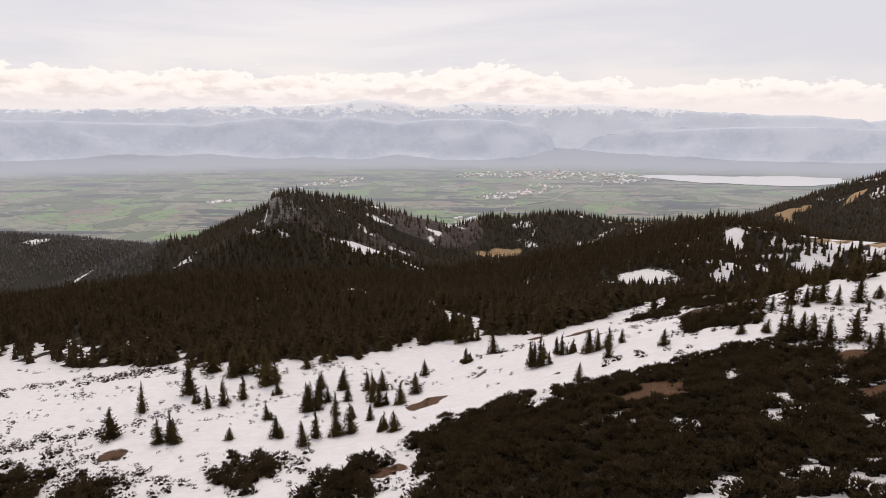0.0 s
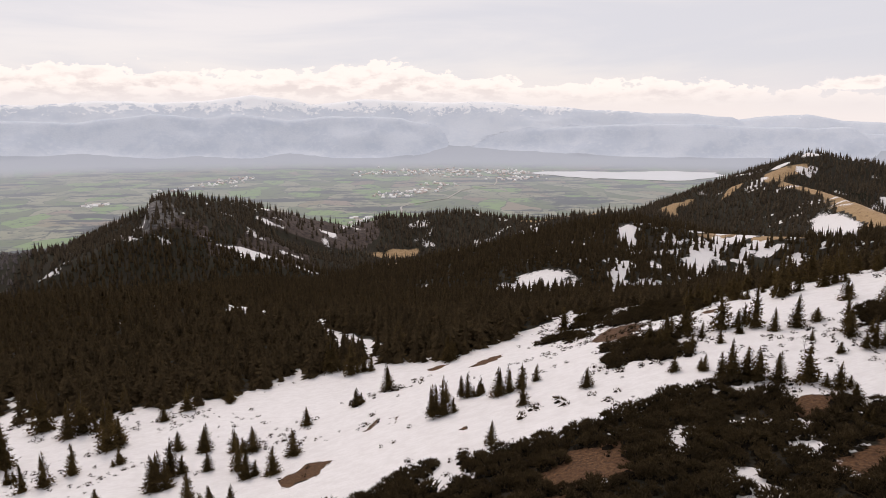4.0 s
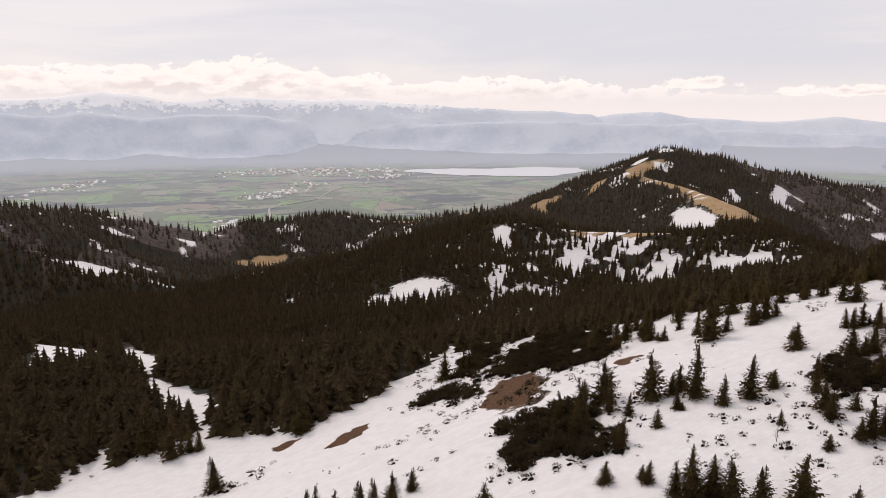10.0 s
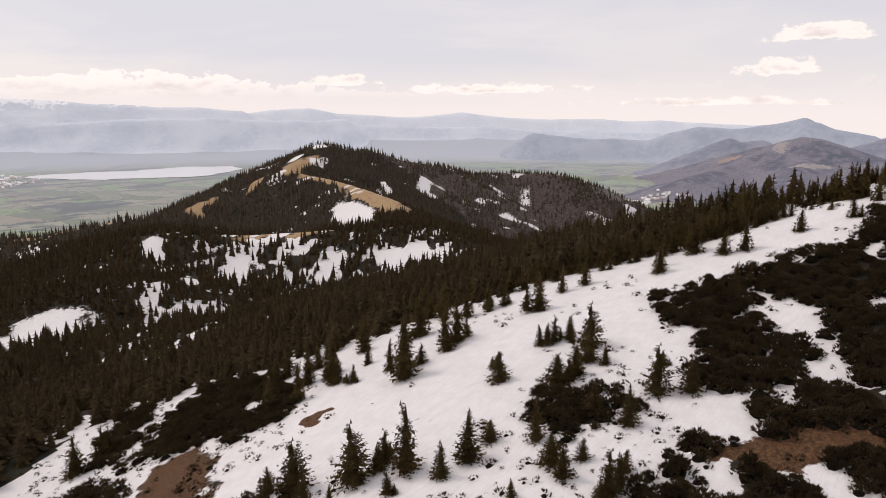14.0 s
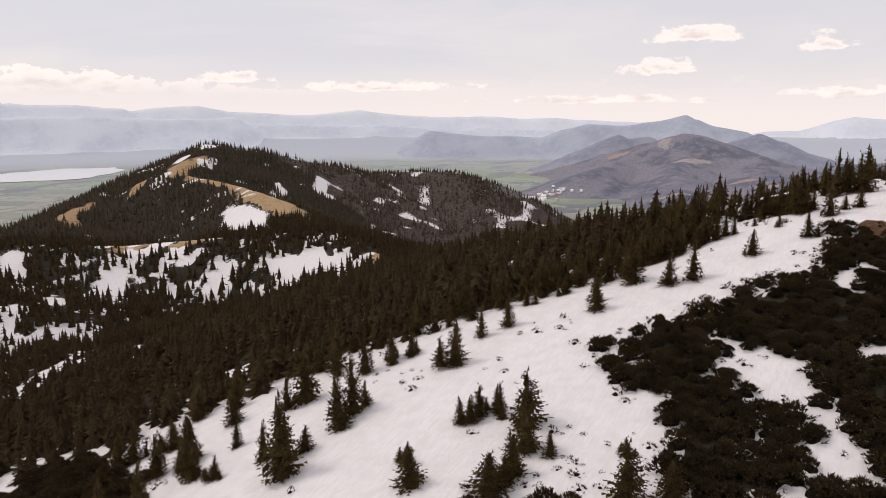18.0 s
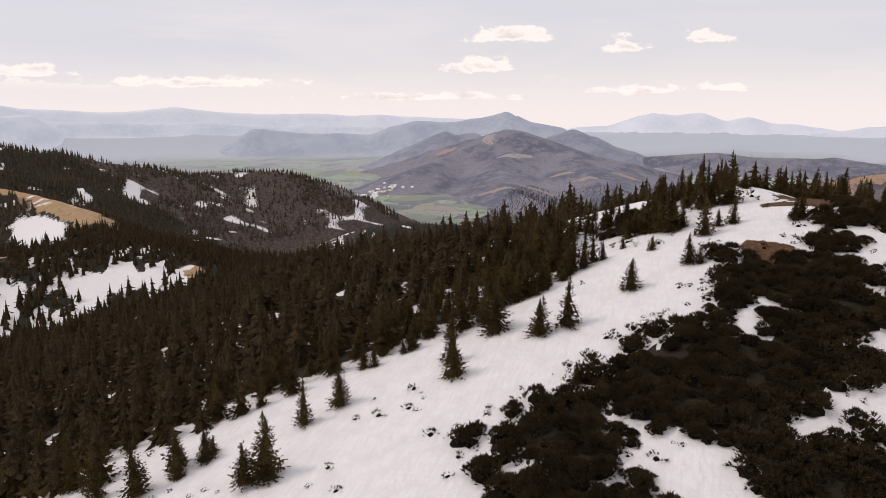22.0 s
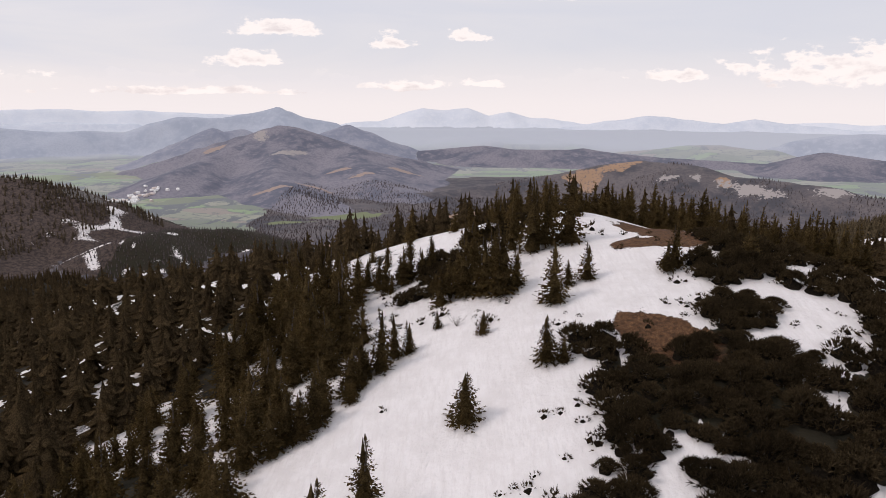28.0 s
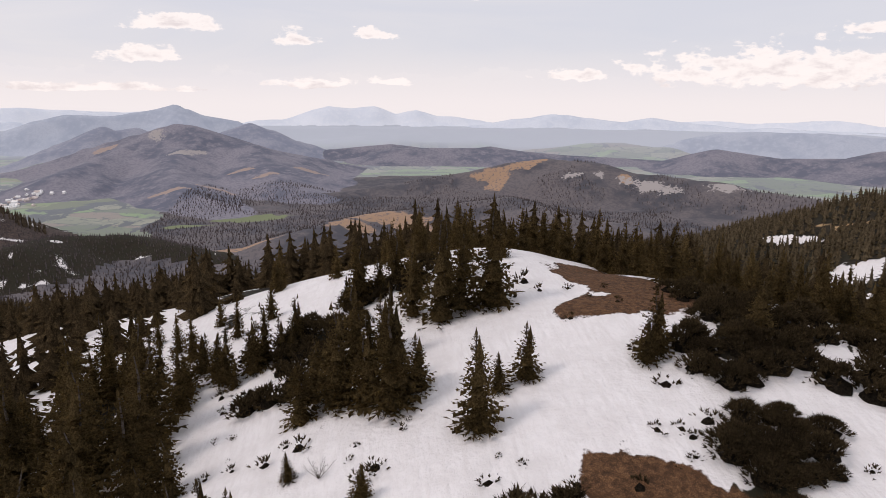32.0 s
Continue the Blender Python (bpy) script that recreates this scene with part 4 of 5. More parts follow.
def spray(verts, faces, base, way, length, width, sag, up):
    """One flat bough: a rib with toothed sides, sagging and then lifting at its tip."""
    way, side = way.normalized(), way.cross(Vector((0, 0, 1))).normalized()
    tilt = Vector((0, 0, 1)) * rng.uniform(-0.25, 0.25)
    rib = []
    for k in range(5):
        u = k / 4
        rib.append(base + way * (length * u) + Vector((0, 0, length * (up * u * u - sag * u))))
    n = len(verts)
    verts.extend(rib)
    for k in range(4):
        w = width * (1 - 0.22 * k) * rng.uniform(0.7, 1.15)
        a, b = rib[k], rib[k + 1]
        for s in (-1, 1):
            tip = a + (b - a) * rng.uniform(0.6, 1.1) + (side + tilt) * (s * w) - Vector((0, 0, w * rng.uniform(0.15, 0.5)))
            verts.append(tip)
            verts.append(a + (b - a) * rng.uniform(0.5, 0.75))
            faces.append((n + k, len(verts) - 1, len(verts) - 2))
    # hanging twigs below the rib
    for k in range(1, 4, 2):
        verts.append(rib[k] - Vector((0, 0, width * rng.uniform(0.5, 1.0))) + side * (width * rng.uniform(-0.3, 0.3)))
        faces.append((n + k - 1, n + k, len(verts) - 1))


def tapered(verts, faces, line, radii, sides=6):
    """A round stem along a line."""
    first = len(verts)
    for p, r in zip(line, radii):
        for s in range(sides):
            a = 2 * math.pi * s / sides
            verts.append(Vector(p) + Vector((r * math.cos(a), r * math.sin(a), 0)))
    for k in range(len(line) - 1):
        for s in range(sides):
            a, b = first + k * sides + s, first + k * sides + (s + 1) % sides
            faces.append((a, b, b + sides))
            faces.append((a, b + sides, a + sides))


def spruce_meshes(spread, whorls, gaps):
    """Trunk and crown of a spruce one metre high."""
    tv, tf, cv, cf = [], [], [], []
    bend = [Vector((rng.uniform(-1, 1) * 0.012 * k, rng.uniform(-1, 1) * 0.012 * k, 0)) for k in range(6)]
    line = [Vector((0, 0, -0.06 + 1.04 * k / 5)) + bend[k] for k in range(6)]
    tapered(tv, tf, line, [0.024, 0.019, 0.015, 0.011, 0.007, 0.002])
    lean = rng.uniform(0, 6.28)
    # shaded inner body of twigs
    for k in range(4):
        n, low, high, q = len(cv), 0.03 + 0.22 * k, 0.32 + 0.21 * k, spread * 0.45 * (1 - 0.24 * k)
        cv.append(Vector((0, 0, high)))
        for j in range(9):
            a = 2 * math.pi * j / 9 + k
            w = q * rng.uniform(0.6, 1.15)
            cv.append(Vector((w * math.cos(a), w * math.sin(a), low + rng.uniform(-0.02, 0.04))))
        cf.extend((n, n + 1 + j, n + 1 + (j + 1) % 9) for j in range(9))
    for k in range(whorls):
        u = (k + rng.uniform(-0.3, 0.3)) / whorls
        z = 0.01 + 0.95 * u
        reach = spread * ((1 - u) ** 0.85 + 0.03) * (0.92 + 0.14 * math.sin(k * 2.4))
        count = 13 if u < 0.6 else 9
        for j in range(count):
            if rng.random() < gaps:
                continue
            a = lean + 2 * math.pi * (j + rng.uniform(-0.3, 0.3)) / count + k * 0.7
            long = reach * rng.uniform(0.68, 1.1) * (1 + 0.12 * math.sin(a - lean))
            way = Vector((math.cos(a), math.sin(a), rng.uniform(-0.12, 0.2) + 0.45 * u * u))
            base = Vector((0, 0, z)) + bend[min(5, int(u * 5))]
            spray(cv, cf, base, way, long, 0.022 + 0.18 * long, rng.uniform(0.15, 0.5) * (1 - u), rng.uniform(0.05, 0.4))
    # leader
    n = len(cv)
    top = line[-1]
    for a in (0, 2.1, 4.2):
        cv.append(top + Vector((0.018 * math.cos(a), 0.018 * math.sin(a), -0.05)))
    cv.append(top + Vector((0, 0, 0.03)))
    cf.extend([(n, n + 1, n + 3), (n + 1, n + 2, n + 3), (n + 2, n, n + 3)])
    return mesh_from('trunk', tv, tf, BARK), mesh_from('crown', cv, cf, NEEDLES)


SPRUCES = [spruce_meshes(s, w, g) for s, w, g in ((0.34, 19, 0.05), (0.29, 21, 0.06), (0.38, 18, 0.06), (0.25, 21, 0.10), (0.32, 20, 0.04), (0.41, 17, 0.06), (0.25, 18, 0.24))]


def clump(members):
    """Several spruces grown together: which of SPRUCES, offset and height of each."""
    out = []
    for piece, mat in ((0, BARK), (1, NEEDLES)):
        verts, faces, at = [], [], 0
        for kind, dx, dy, h in members:
            mesh = SPRUCES[kind][piece]
            co, idx = np.empty(len(mesh.vertices) * 3, np.float32), np.empty(len(mesh.loops), np.int32)
            mesh.vertices.foreach_get('co', co)
            mesh.loops.foreach_get('vertex_index', idx)
            verts.append(co.reshape(-1, 3) * h + np.array((dx, dy, 0)))
            faces.append(idx.reshape(-1, 3) + at)
            at += len(verts[-1])
        out.append(mesh_from(('trunk', 'crown')[piece], np.concatenate(verts), np.concatenate(faces), mat))
    return tuple(out)


SPRUCES += [clump(c) for c in (((1, 0, 0, 1.0), (0, 0.24, 0.08, 0.62)), ((3, 0, 0, 1.0), (1, -0.2, 0.16, 0.8), (0, 0.18, -0.12, 0.5)), ((4, 0, 0, 0.95), (2, 0.26, 0.0, 0.45), (5, -0.14, -0.2, 0.5)))]


def plant_spruce(x, y, height, kind, group):
    z = float(land(x, y))
    trunk, crown = SPRUCES[kind]
    size = 'small' if height < 3 else 'young' if height < 5 else 'tall'
    stand = 'standing alone on the snowy slope' if group == 'spruces on the slope' else 'at the edge of the forest'
    look_of = {0: 'dense dark green', 1: 'dark green pointed', 2: 'broad dark green', 3: 'slender thin-crowned', 4: 'thick dark green', 5: 'wide bushy', 6: 'sparse ragged', 7: 'twin-topped', 8: 'clustered many-topped', 9: 'low spreading'}[kind]
    wide = rng.uniform(1.25, 1.65) if height < 4.5 else rng.uniform(1.1, 1.45)
    tree = new('spruce_tree')
    tagged(tree, size + ' ' + look_of + ' spruce ' + stand, 'tree', group, 'thing')
    part('trunk', trunk, tree)
    part('crown', crown, tree)
    tree.matrix_world = pose(x, y, z - 0.05, rng.uniform(-3, 3), rng.uniform(-3, 3), rng.uniform(0, 360)) @ Matrix.Diagonal((height * wide, height * wide, height * 1.04, 1))


# single spruces (x, y, height)
STAND_A = [(-56.9, 141.1, 7.0), (-55.4, 122.7, 6.2), (-52.0, 176.3, 9.3), (-51.1, 153.9, 8.9), (-46.9, 144.5, 3.1), (-46.4, 92.9, 3.5), (-44.6, 167.2, 6.2), (-44.4, 116.4, 4.5), (-42.3, 169.6, 9.9), (-42.3, 138.4, 5.1), (-41.9, 116.0, 6.6), (-39.3, 139.2, 5.9), (-37.6, 184.3, 5.9), (-36.4, 143.4, 6.1), (-36.0, 165.4, 8.2), (-33.8, 155.2, 9.0), (-31.4, 113.3, 2.4), (-29.4, 145.7, 3.4), (-27.6, 125.8, 3.3), (-26.6, 170.4, 4.0), (-23.3, 112.5, 4.1), (-23.1, 177.2, 6.9), (-20.4, 150.1, 4.1), (-20.4, 129.7, 6.1), (-19.0, 135.5, 6.5), (-18.6, 130.1, 4.8), (-18.3, 187.2, 5.0), (-17.5, 105.3, 4.4), (-16.1, 109.3, 5.1), (-15.4, 147.4, 5.6)]
STAND_B = [(-14.5, 181.0, 4.2), (-14.4, 123.7, 5.3), (-13.4, 136.2, 3.6), (-12.7, 109.4, 4.6), (-10.9, 120.9, 2.7), (-10.3, 109.4, 5.2), (-9.8, 144.1, 4.5), (-8.1, 133.2, 6.4), (-7.9, 80.9, 3.3), (-7.6, 116.9, 3.1), (-6.7, 128.8, 4.5), (-6.4, 142.7, 4.5), (-4.8, 107.4, 3.4), (-3.0, 104.9, 3.3), (-2.4, 127.7, 4.8), (0.7, 135.6, 4.3), (2.8, 152.7, 4.0), (9.3, 200.1, 9.8), (12.8, 159.8, 3.7), (13.7, 192.1, 10.0), (17.0, 192.9, 5.9), (20.4, 167.1, 5.9), (24.6, 133.7, 4.9), (25.4, 130.8, 6.5), (27.2, 203.3, 9.1), (27.3, 108.1, 3.5), (27.6, 139.3, 4.2), (31.1, 137.5, 4.7), (33.3, 137.0, 3.1), (34.2, 202.7, 7.4)]
STAND_C = [(35.0, 131.6, 5.2), (35.9, 121.3, 4.4), (36.6, 182.4, 7.9), (36.8, 131.4, 4.5), (38.7, 131.2, 4.8), (42.0, 133.0, 3.1), (45.8, 120.0, 3.3), (57.3, 114.8, 2.6), (60.0, 111.4, 2.5), (60.8, 106.0, 5.7), (62.6, 105.2, 4.5), (63.3, 120.4, 3.6), (63.4, 128.6, 4.6), (63.4, 103.8, 4.1), (63.5, 134.4, 4.2), (64.3, 85.4, 1.7), (64.6, 101.4, 4.3), (65.7, 132.1, 5.4), (66.9, 90.7, 2.5), (67.3, 185.6, 6.6), (67.6, 99.5, 5.1), (68.3, 129.9, 5.1), (68.4, 120.4, 2.6), (68.4, 95.1, 3.7), (68.8, 126.6, 3.1), (69.6, 137.7, 3.2), (70.2, 134.0, 6.2), (71.5, 185.8, 5.5), (73.0, 122.7, 2.7), (73.4, 128.1, 6.9)]
STAND_D = [(76.2, 104.2, 1.8), (76.7, 123.7, 7.6), (77.0, 119.3, 3.8), (77.1, 110.9, 1.8), (77.1, 127.2, 3.8), (80.4, 118.6, 5.6), (80.7, 103.3, 4.8), (81.1, 108.2, 3.6), (82.8, 110.3, 3.4), (84.2, 118.7, 2.4), (84.3, 207.3, 3.8), (84.4, 107.9, 2.2), (84.6, 103.7, 2.1), (85.7, 114.0, 4.8), (87.2, 162.8, 5.7), (89.3, 158.4, 6.4), (90.5, 166.5, 5.5), (91.5, 106.8, 4.2), (91.9, 111.2, 3.6), (94.7, 152.0, 2.9), (95.0, 141.7, 9.2), (95.2, 157.4, 6.6), (95.5, 163.7, 6.0), (96.0, 126.1, 3.9), (96.8, 118.4, 4.1), (97.7, 147.3, 4.7), (97.8, 144.1, 6.0), (98.4, 173.3, 5.7), (98.7, 128.6, 2.5), (98.7, 107.2, 5.3)]
STAND_E = [(98.8, 161.2, 5.6), (99.5, 142.8, 3.2), (99.7, 117.6, 4.2), (100.4, 104.1, 3.7), (100.7, 155.3, 4.2), (101.4, 168.1, 4.2), (103.2, 115.7, 2.4), (103.4, 118.1, 4.9), (104.2, 141.7, 3.3), (105.1, 109.4, 2.1), (106.1, 171.9, 2.7), (106.4, 127.1, 3.1), (106.7, 162.4, 4.2), (107.4, 120.2, 5.8), (107.6, 142.6, 7.3), (108.0, 125.8, 3.8), (108.8, 123.9, 3.8), (109.2, 155.3, 5.2), (109.5, 174.0, 5.5), (111.3, 153.9, 8.3), (111.4, 167.5, 5.2), (115.5, 172.0, 5.3), (118.3, 149.4, 5.9), (118.4, 154.6, 5.2), (119.6, 135.9, 6.0), (121.2, 160.4, 5.5), (121.4, 147.3, 5.1), (123.0, 145.2, 3.7), (128.5, 137.3, 4.9), (131.3, 108.3, 2.8)]
STAND_F = [(131.4, 134.7, 4.9), (133.8, 111.0, 2.5), (135.9, 123.7, 4.6), (139.0, 125.0, 3.9), (143.2, 131.3, 3.2), (143.5, 138.6, 4.4), (143.8, 116.6, 4.2), (145.3, 113.7, 5.6), (145.8, 122.0, 5.6), (146.7, 132.3, 2.9), (146.8, 130.4, 4.3), (148.0, 126.4, 4.9), (149.8, 124.4, 4.5), (150.8, 129.4, 4.6), (152.1, 126.1, 4.7), (152.9, 123.2, 4.7), (153.1, 107.6, 3.6), (153.5, 121.3, 4.5), (154.6, 120.5, 4.8), (155.8, 118.6, 4.3), (158.5, 101.3, 3.7), (158.6, 118.7, 4.4), (159.5, 116.5, 3.6), (161.5, 116.0, 4.2), (162.3, 114.4, 5.5), (164.3, 113.4, 4.0), (164.7, 105.9, 2.1), (166.0, 122.5, 7.5), (167.9, 99.4, 5.3), (168.1, 109.8, 1.7)]
STAND_G = [(169.0, 121.0, 8.0), (171.5, 97.7, 2.3), (172.0, 119.0, 8.0), (172.2, 95.8, 3.4), (172.5, 103.8, 6.7), (172.8, 87.5, 4.1), (173.9, 102.3, 3.6), (174.0, 123.0, 8.5), (174.4, 79.8, 3.7), (174.9, 109.6, 4.0), (175.3, 107.4, 6.6), (175.4, 105.2, 5.7), (176.0, 119.5, 8.0), (178.0, 124.0, 8.0), (178.6, 108.9, 3.6), (179.0, 129.0, 8.0), (179.3, 103.8, 5.7), (180.0, 106.2, 6.6), (180.0, 121.0, 8.5), (183.0, 99.9, 7.9), (183.0, 126.5, 8.0), (183.9, 95.8, 7.8), (184.0, 122.5, 8.0), (184.9, 116.2, 4.9), (185.2, 114.0, 4.5), (185.4, 101.8, 5.5), (185.5, 119.3, 3.6), (186.5, 113.4, 4.6), (186.7, 111.1, 4.6), (187.0, 128.5, 7.0)]
STAND_H = [(187.3, 80.3, 5.1), (187.8, 98.7, 6.3), (188.0, 124.0, 7.5), (188.5, 118.6, 3.3), (191.3, 105.8, 5.5), (191.3, 96.9, 6.1), (192.0, 127.0, 6.5), (194.2, 102.7, 4.2), (196.0, 96.0, 4.8), (197.1, 92.9, 3.0)]
SPRUCE_STANDS = (STAND_A, STAND_B, STAND_C, STAND_D, STAND_E, STAND_F, STAND_G, STAND_H)
for stand in SPRUCE_STANDS:
    for x, y, height in stand:
        pick = (0, 2, 9, 7, 5, 8, 1)[int(rng.integers(7))] if height < 4.2 else (1, 3, 0, 6, 8, 7, 1)[int(rng.integers(7))]
        plant_spruce(x, y, height * rng.uniform(0.95, 1.05), pick, 'spruces on the slope')


def scatter(x0, x1, y0, y1, step, seed):
    """Points of a jittered lattice."""
    gen = np.random.default_rng(seed)
    gx, gy = np.meshgrid(np.arange(x0, x1, step), np.arange(y0, y1, step))
    x, y = gx.ravel() + gen.uniform(-0.48, 0.48, gx.size) * step, gy.ravel() + gen.uniform(-0.48, 0.48, gx.size) * step
    return x, y, gen


# first rows of the forest beside the snowy ridge
STANDING = [(x, y) for stand in SPRUCE_STANDS for x, y, h in stand]
fx, fy, gen = scatter(96, 216, 84, 204, 2.9, 3)
rows_in = 0.74 * fx + 0.67 * fy - 203
edge = (forest(fx, fy) > 0.5) & (rows_in < 17) & (rows_in > -30) & (fx > 118) & (fy > 92)
spots = [(x, y) for x, y in zip(fx[edge], fy[edge]) if min((x - a) ** 2 + (y - b) ** 2 for a, b in STANDING) > 3.2]
gen.shuffle(spots)
FIRST_ROWS = spots[:60]
for x, y in FIRST_ROWS:
    plant_spruce(x, y, float(gen.uniform(3.4, 6.6)), int((1, 3, 0, 4, 1, 6)[int(gen.integers(6))]), 'spruces at the forest edge')


def tree_shape(layers, points, spread, seed, core=5):
    """A plain spruce one metre high: a dark heart and drooping boughs all round it. Corners and triangles."""
    gen = np.random.default_rng(seed)
    v, f = [], []
    for low, high, reach in ((0.0, 0.62, 0.62), (0.42, 0.97, 0.32))[:1 if core < 4 else 2]:
        n = len(v)
        v.append((0, 0, high if core >= 4 else 0.95))
        for j in range(max(3, core)):
            a = 2 * math.pi * j / max(3, core) + gen.uniform(-0.2, 0.2)
            q = reach * spread * gen.uniform(0.8, 1.15)
            v.append((q * math.cos(a), q * math.sin(a), low))
        f.extend((n, n + 1 + j, n + 1 + (j + 1) % max(3, core)) for j in range(max(3, core)))
    side = gen.uniform(0, 6.28)
    for k in range(layers):
        u = (k + gen.uniform(-0.2, 0.2)) / layers
        reach = spread * (max(0.0, 1 - u) ** 0.85 + 0.05)
        for j in range(points if u < 0.65 else max(3, points - 2)):
            a = 2 * math.pi * (j + gen.uniform(-0.35, 0.35)) / points + k * 1.3
            q = reach * gen.uniform(0.72, 1.25) * (1 + 0.14 * math.cos(a - side))
            wide = gen.uniform(0.24, 0.40) * (1.0 if points > 4 else 1.7)
            root, drop = 0.10 + 0.88 * u, (0.10 + 0.06 * gen.random()) * (1 - u) + 0.01
            n = len(v)
            v.append((0.06 * q * math.cos(a), 0.06 * q * math.sin(a), root + 0.05))
            v.append((0.62 * q * math.cos(a - wide), 0.62 * q * math.sin(a - wide), root - drop * gen.uniform(0.6, 1.2)))
            v.append((q * math.cos(a), q * math.sin(a), root - drop * gen.uniform(0.5, 1.0)))
            v.append((0.62 * q * math.cos(a + wide), 0.62 * q * math.sin(a + wide), root - drop * gen.uniform(0.6, 1.2)))
            f.append((n, n + 1, n + 2))
            if points > 4:
                f.append((n, n + 2, n + 3))
    n = len(v)
    v.extend([(0.02, 0, 0.88), (-0.012, 0.017, 0.88), (-0.012, -0.017, 0.88), (0, 0, 1.03)])
    f.extend([(n, n + 1, n + 3), (n + 1, n + 2, n + 3), (n + 2, n, n + 3)])
    return np.array(v), np.array(f)


def grove(name, x, y, heights, shapes, gen, mat, label, category='forest', widen=1.0):
    """Many plain trees joined in one mesh."""
    z = land(x, y)
    verts, faces, at = [], [], 0
    choice = gen.integers(len(shapes), size=len(x))
    hearts = []
    for s, (v, f, *heart) in enumerate(shapes):
        on = choice == s
        n = int(on.sum())
        if not n:
            continue
        a = gen.uniform(0, 6.28, n)
        c, q, h = np.cos(a), np.sin(a), heights[on]
        wide = h * gen.uniform(0.85, 1.2, n) * widen
        lx, ly = gen.uniform(-0.04, 0.04, n), gen.uniform(-0.04, 0.04, n)
        px = x[on, None] + wide[:, None] * (v[None, :, 0] * c[:, None] - v[None, :, 1] * q[:, None]) + (h * lx)[:, None] * v[None, :, 2]
        py = y[on, None] + wide[:, None] * (v[None, :, 0] * q[:, None] + v[None, :, 1] * c[:, None]) + (h * ly)[:, None] * v[None, :, 2]
        pz = z[on, None] - 0.1 + h[:, None] * v[None, :, 2]
        verts.append(np.stack([px, py, pz], -1).reshape(-1, 3))
        faces.append((f[None] + (at + np.arange(n) * len(v))[:, None, None]).reshape(-1, 3))
        hearts.append(np.tile(np.arange(len(f)) < (heart[0] if heart else 0), n))
        at += n * len(v)
    me = mesh_from(name, np.concatenate(verts), np.concatenate(faces), mat)
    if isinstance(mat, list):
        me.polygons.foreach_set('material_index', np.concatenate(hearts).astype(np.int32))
    return tagged(new(name, me), label, category, kind='stuff')


def in_view(x, y):
    """The side of the mountain that the flight looks over."""
    a, b = np.degrees(np.arctan2(x - 10, y + 10)), np.degrees(np.arctan2(x - 108, y - 88))
    return ((a > -37) & (a < 84)) | ((b > 30) & (b < 134))


def skyline(px, py, pz):
    """Steepest look down past the ground, by direction and distance, from a place over the slope."""
    turn, far = np.radians(np.arange(-60, 160, 0.6)), np.geomspace(25, 2700, 130)
    ff, tt = np.meshgrid(far, turn)
    x, y = px + ff * np.sin(tt), py + ff * np.cos(tt)
    rise = (land(x, y) + np.where(forest(x, y) > 0.5, 3.0, 0.0) - pz) / ff
    return np.maximum.accumulate(rise, axis=1)


LOOKOUTS = [(place, skyline(*place)) for place in ((0, 0, 4), (30, 70, 5), (75, 100, 6), (130, 106, 8))]


def seen(x, y, top):
    """Whether tree tops show from over the slope."""
    show = np.zeros(x.shape, bool)
    for (px, py, pz), wall in LOOKOUTS:
        far, turn = np.hypot(x - px, y - py), np.degrees(np.arctan2(x - px, y - py))
        i = np.clip(((turn + 60) / 0.6).astype(int), 0, wall.shape[0] - 1)
        j = np.clip((np.log(far * 0.95 / 25) / math.log(2700 / 25) * 129).astype(int) - 1, 0, 129)
        show |= (top - pz) / far > wall[i, j] - 0.006
    return show


# forest behind the first rows
FINE = [tree_shape(7, 6, s, i) for i, s in enumerate((0.24, 0.21, 0.28, 0.19, 0.23, 0.26))]
COARSE = [tree_shape(5, 4, s, 40 + i, 4) for i, s in enumerate((0.24, 0.20, 0.27))]
DISTANT_SHAPES = [tree_shape(3, 3, s, 80 + i, 3) for i, s in enumerate((0.25, 0.21, 0.28))]
FARTHEST = [tree_shape(2, 3, s, 60 + i, 3) for i, s in enumerate((0.24, 0.20))]


def arrays(mesh):
    co = np.empty(len(mesh.vertices) * 3, np.float32)
    mesh.vertices.foreach_get('co', co)
    idx = np.empty(len(mesh.loops), np.int32)
    mesh.loops.foreach_get('vertex_index', idx)
    return co.reshape(-1, 3), idx.reshape(-1, 3)


def forest_band(step, seed, nearest, farthest, low, high, shapes, label, widen=1.0, area=None, mat=FOREST):
    lo, hi = -min(farthest, 1300), farthest
    x, y, gen = scatter(90 + lo, 90 + hi, 100 + lo, 100 + hi, step, seed)
    r = np.hypot(x - 90, y - 100)
    first = (r >= nearest) & (r < farthest) & in_view(x, y)
    x, y = x[first], y[first]
    keep = forest(x, y) > gen.random(x.size)
    if area is not None:
        keep &= area(x, y)
    r_keep = np.flatnonzero(first)[keep]
    x, y = x[keep], y[keep]
    h = gen.uniform(low, high, x.size) * (1 + 0.15 * grain(x, y, 40, 91)) * np.where((x < 70) & (r[r_keep] < 235), 1.2, 1.0)
    z = land(x, y)
    keep = (seen(x, y, z + h) | (np.hypot(x - 90, y - 100) < 150)) & ((z > FLOOR + 22) | inside(x, y, WOODED))
    grove('spruce_forest', x[keep], y[keep], h[keep], shapes, gen, mat, label, widen=widen)


def beside_ridge(x, y):
    """The strip of forest along which the flight passes low."""
    u = np.clip(((x - 112) * 70 + (y - 118) * -20) / 5300, 0, 1)
    return np.hypot(x - 112 - 70 * u, y - 118 + 20 * u) < 33


def sunlit(x, y):
    """The slope across the gully east of the ridge; its spruces have sunlight painted in."""
    return (x > 300) & (y < 60)


taken = np.array(FIRST_ROWS + STANDING)


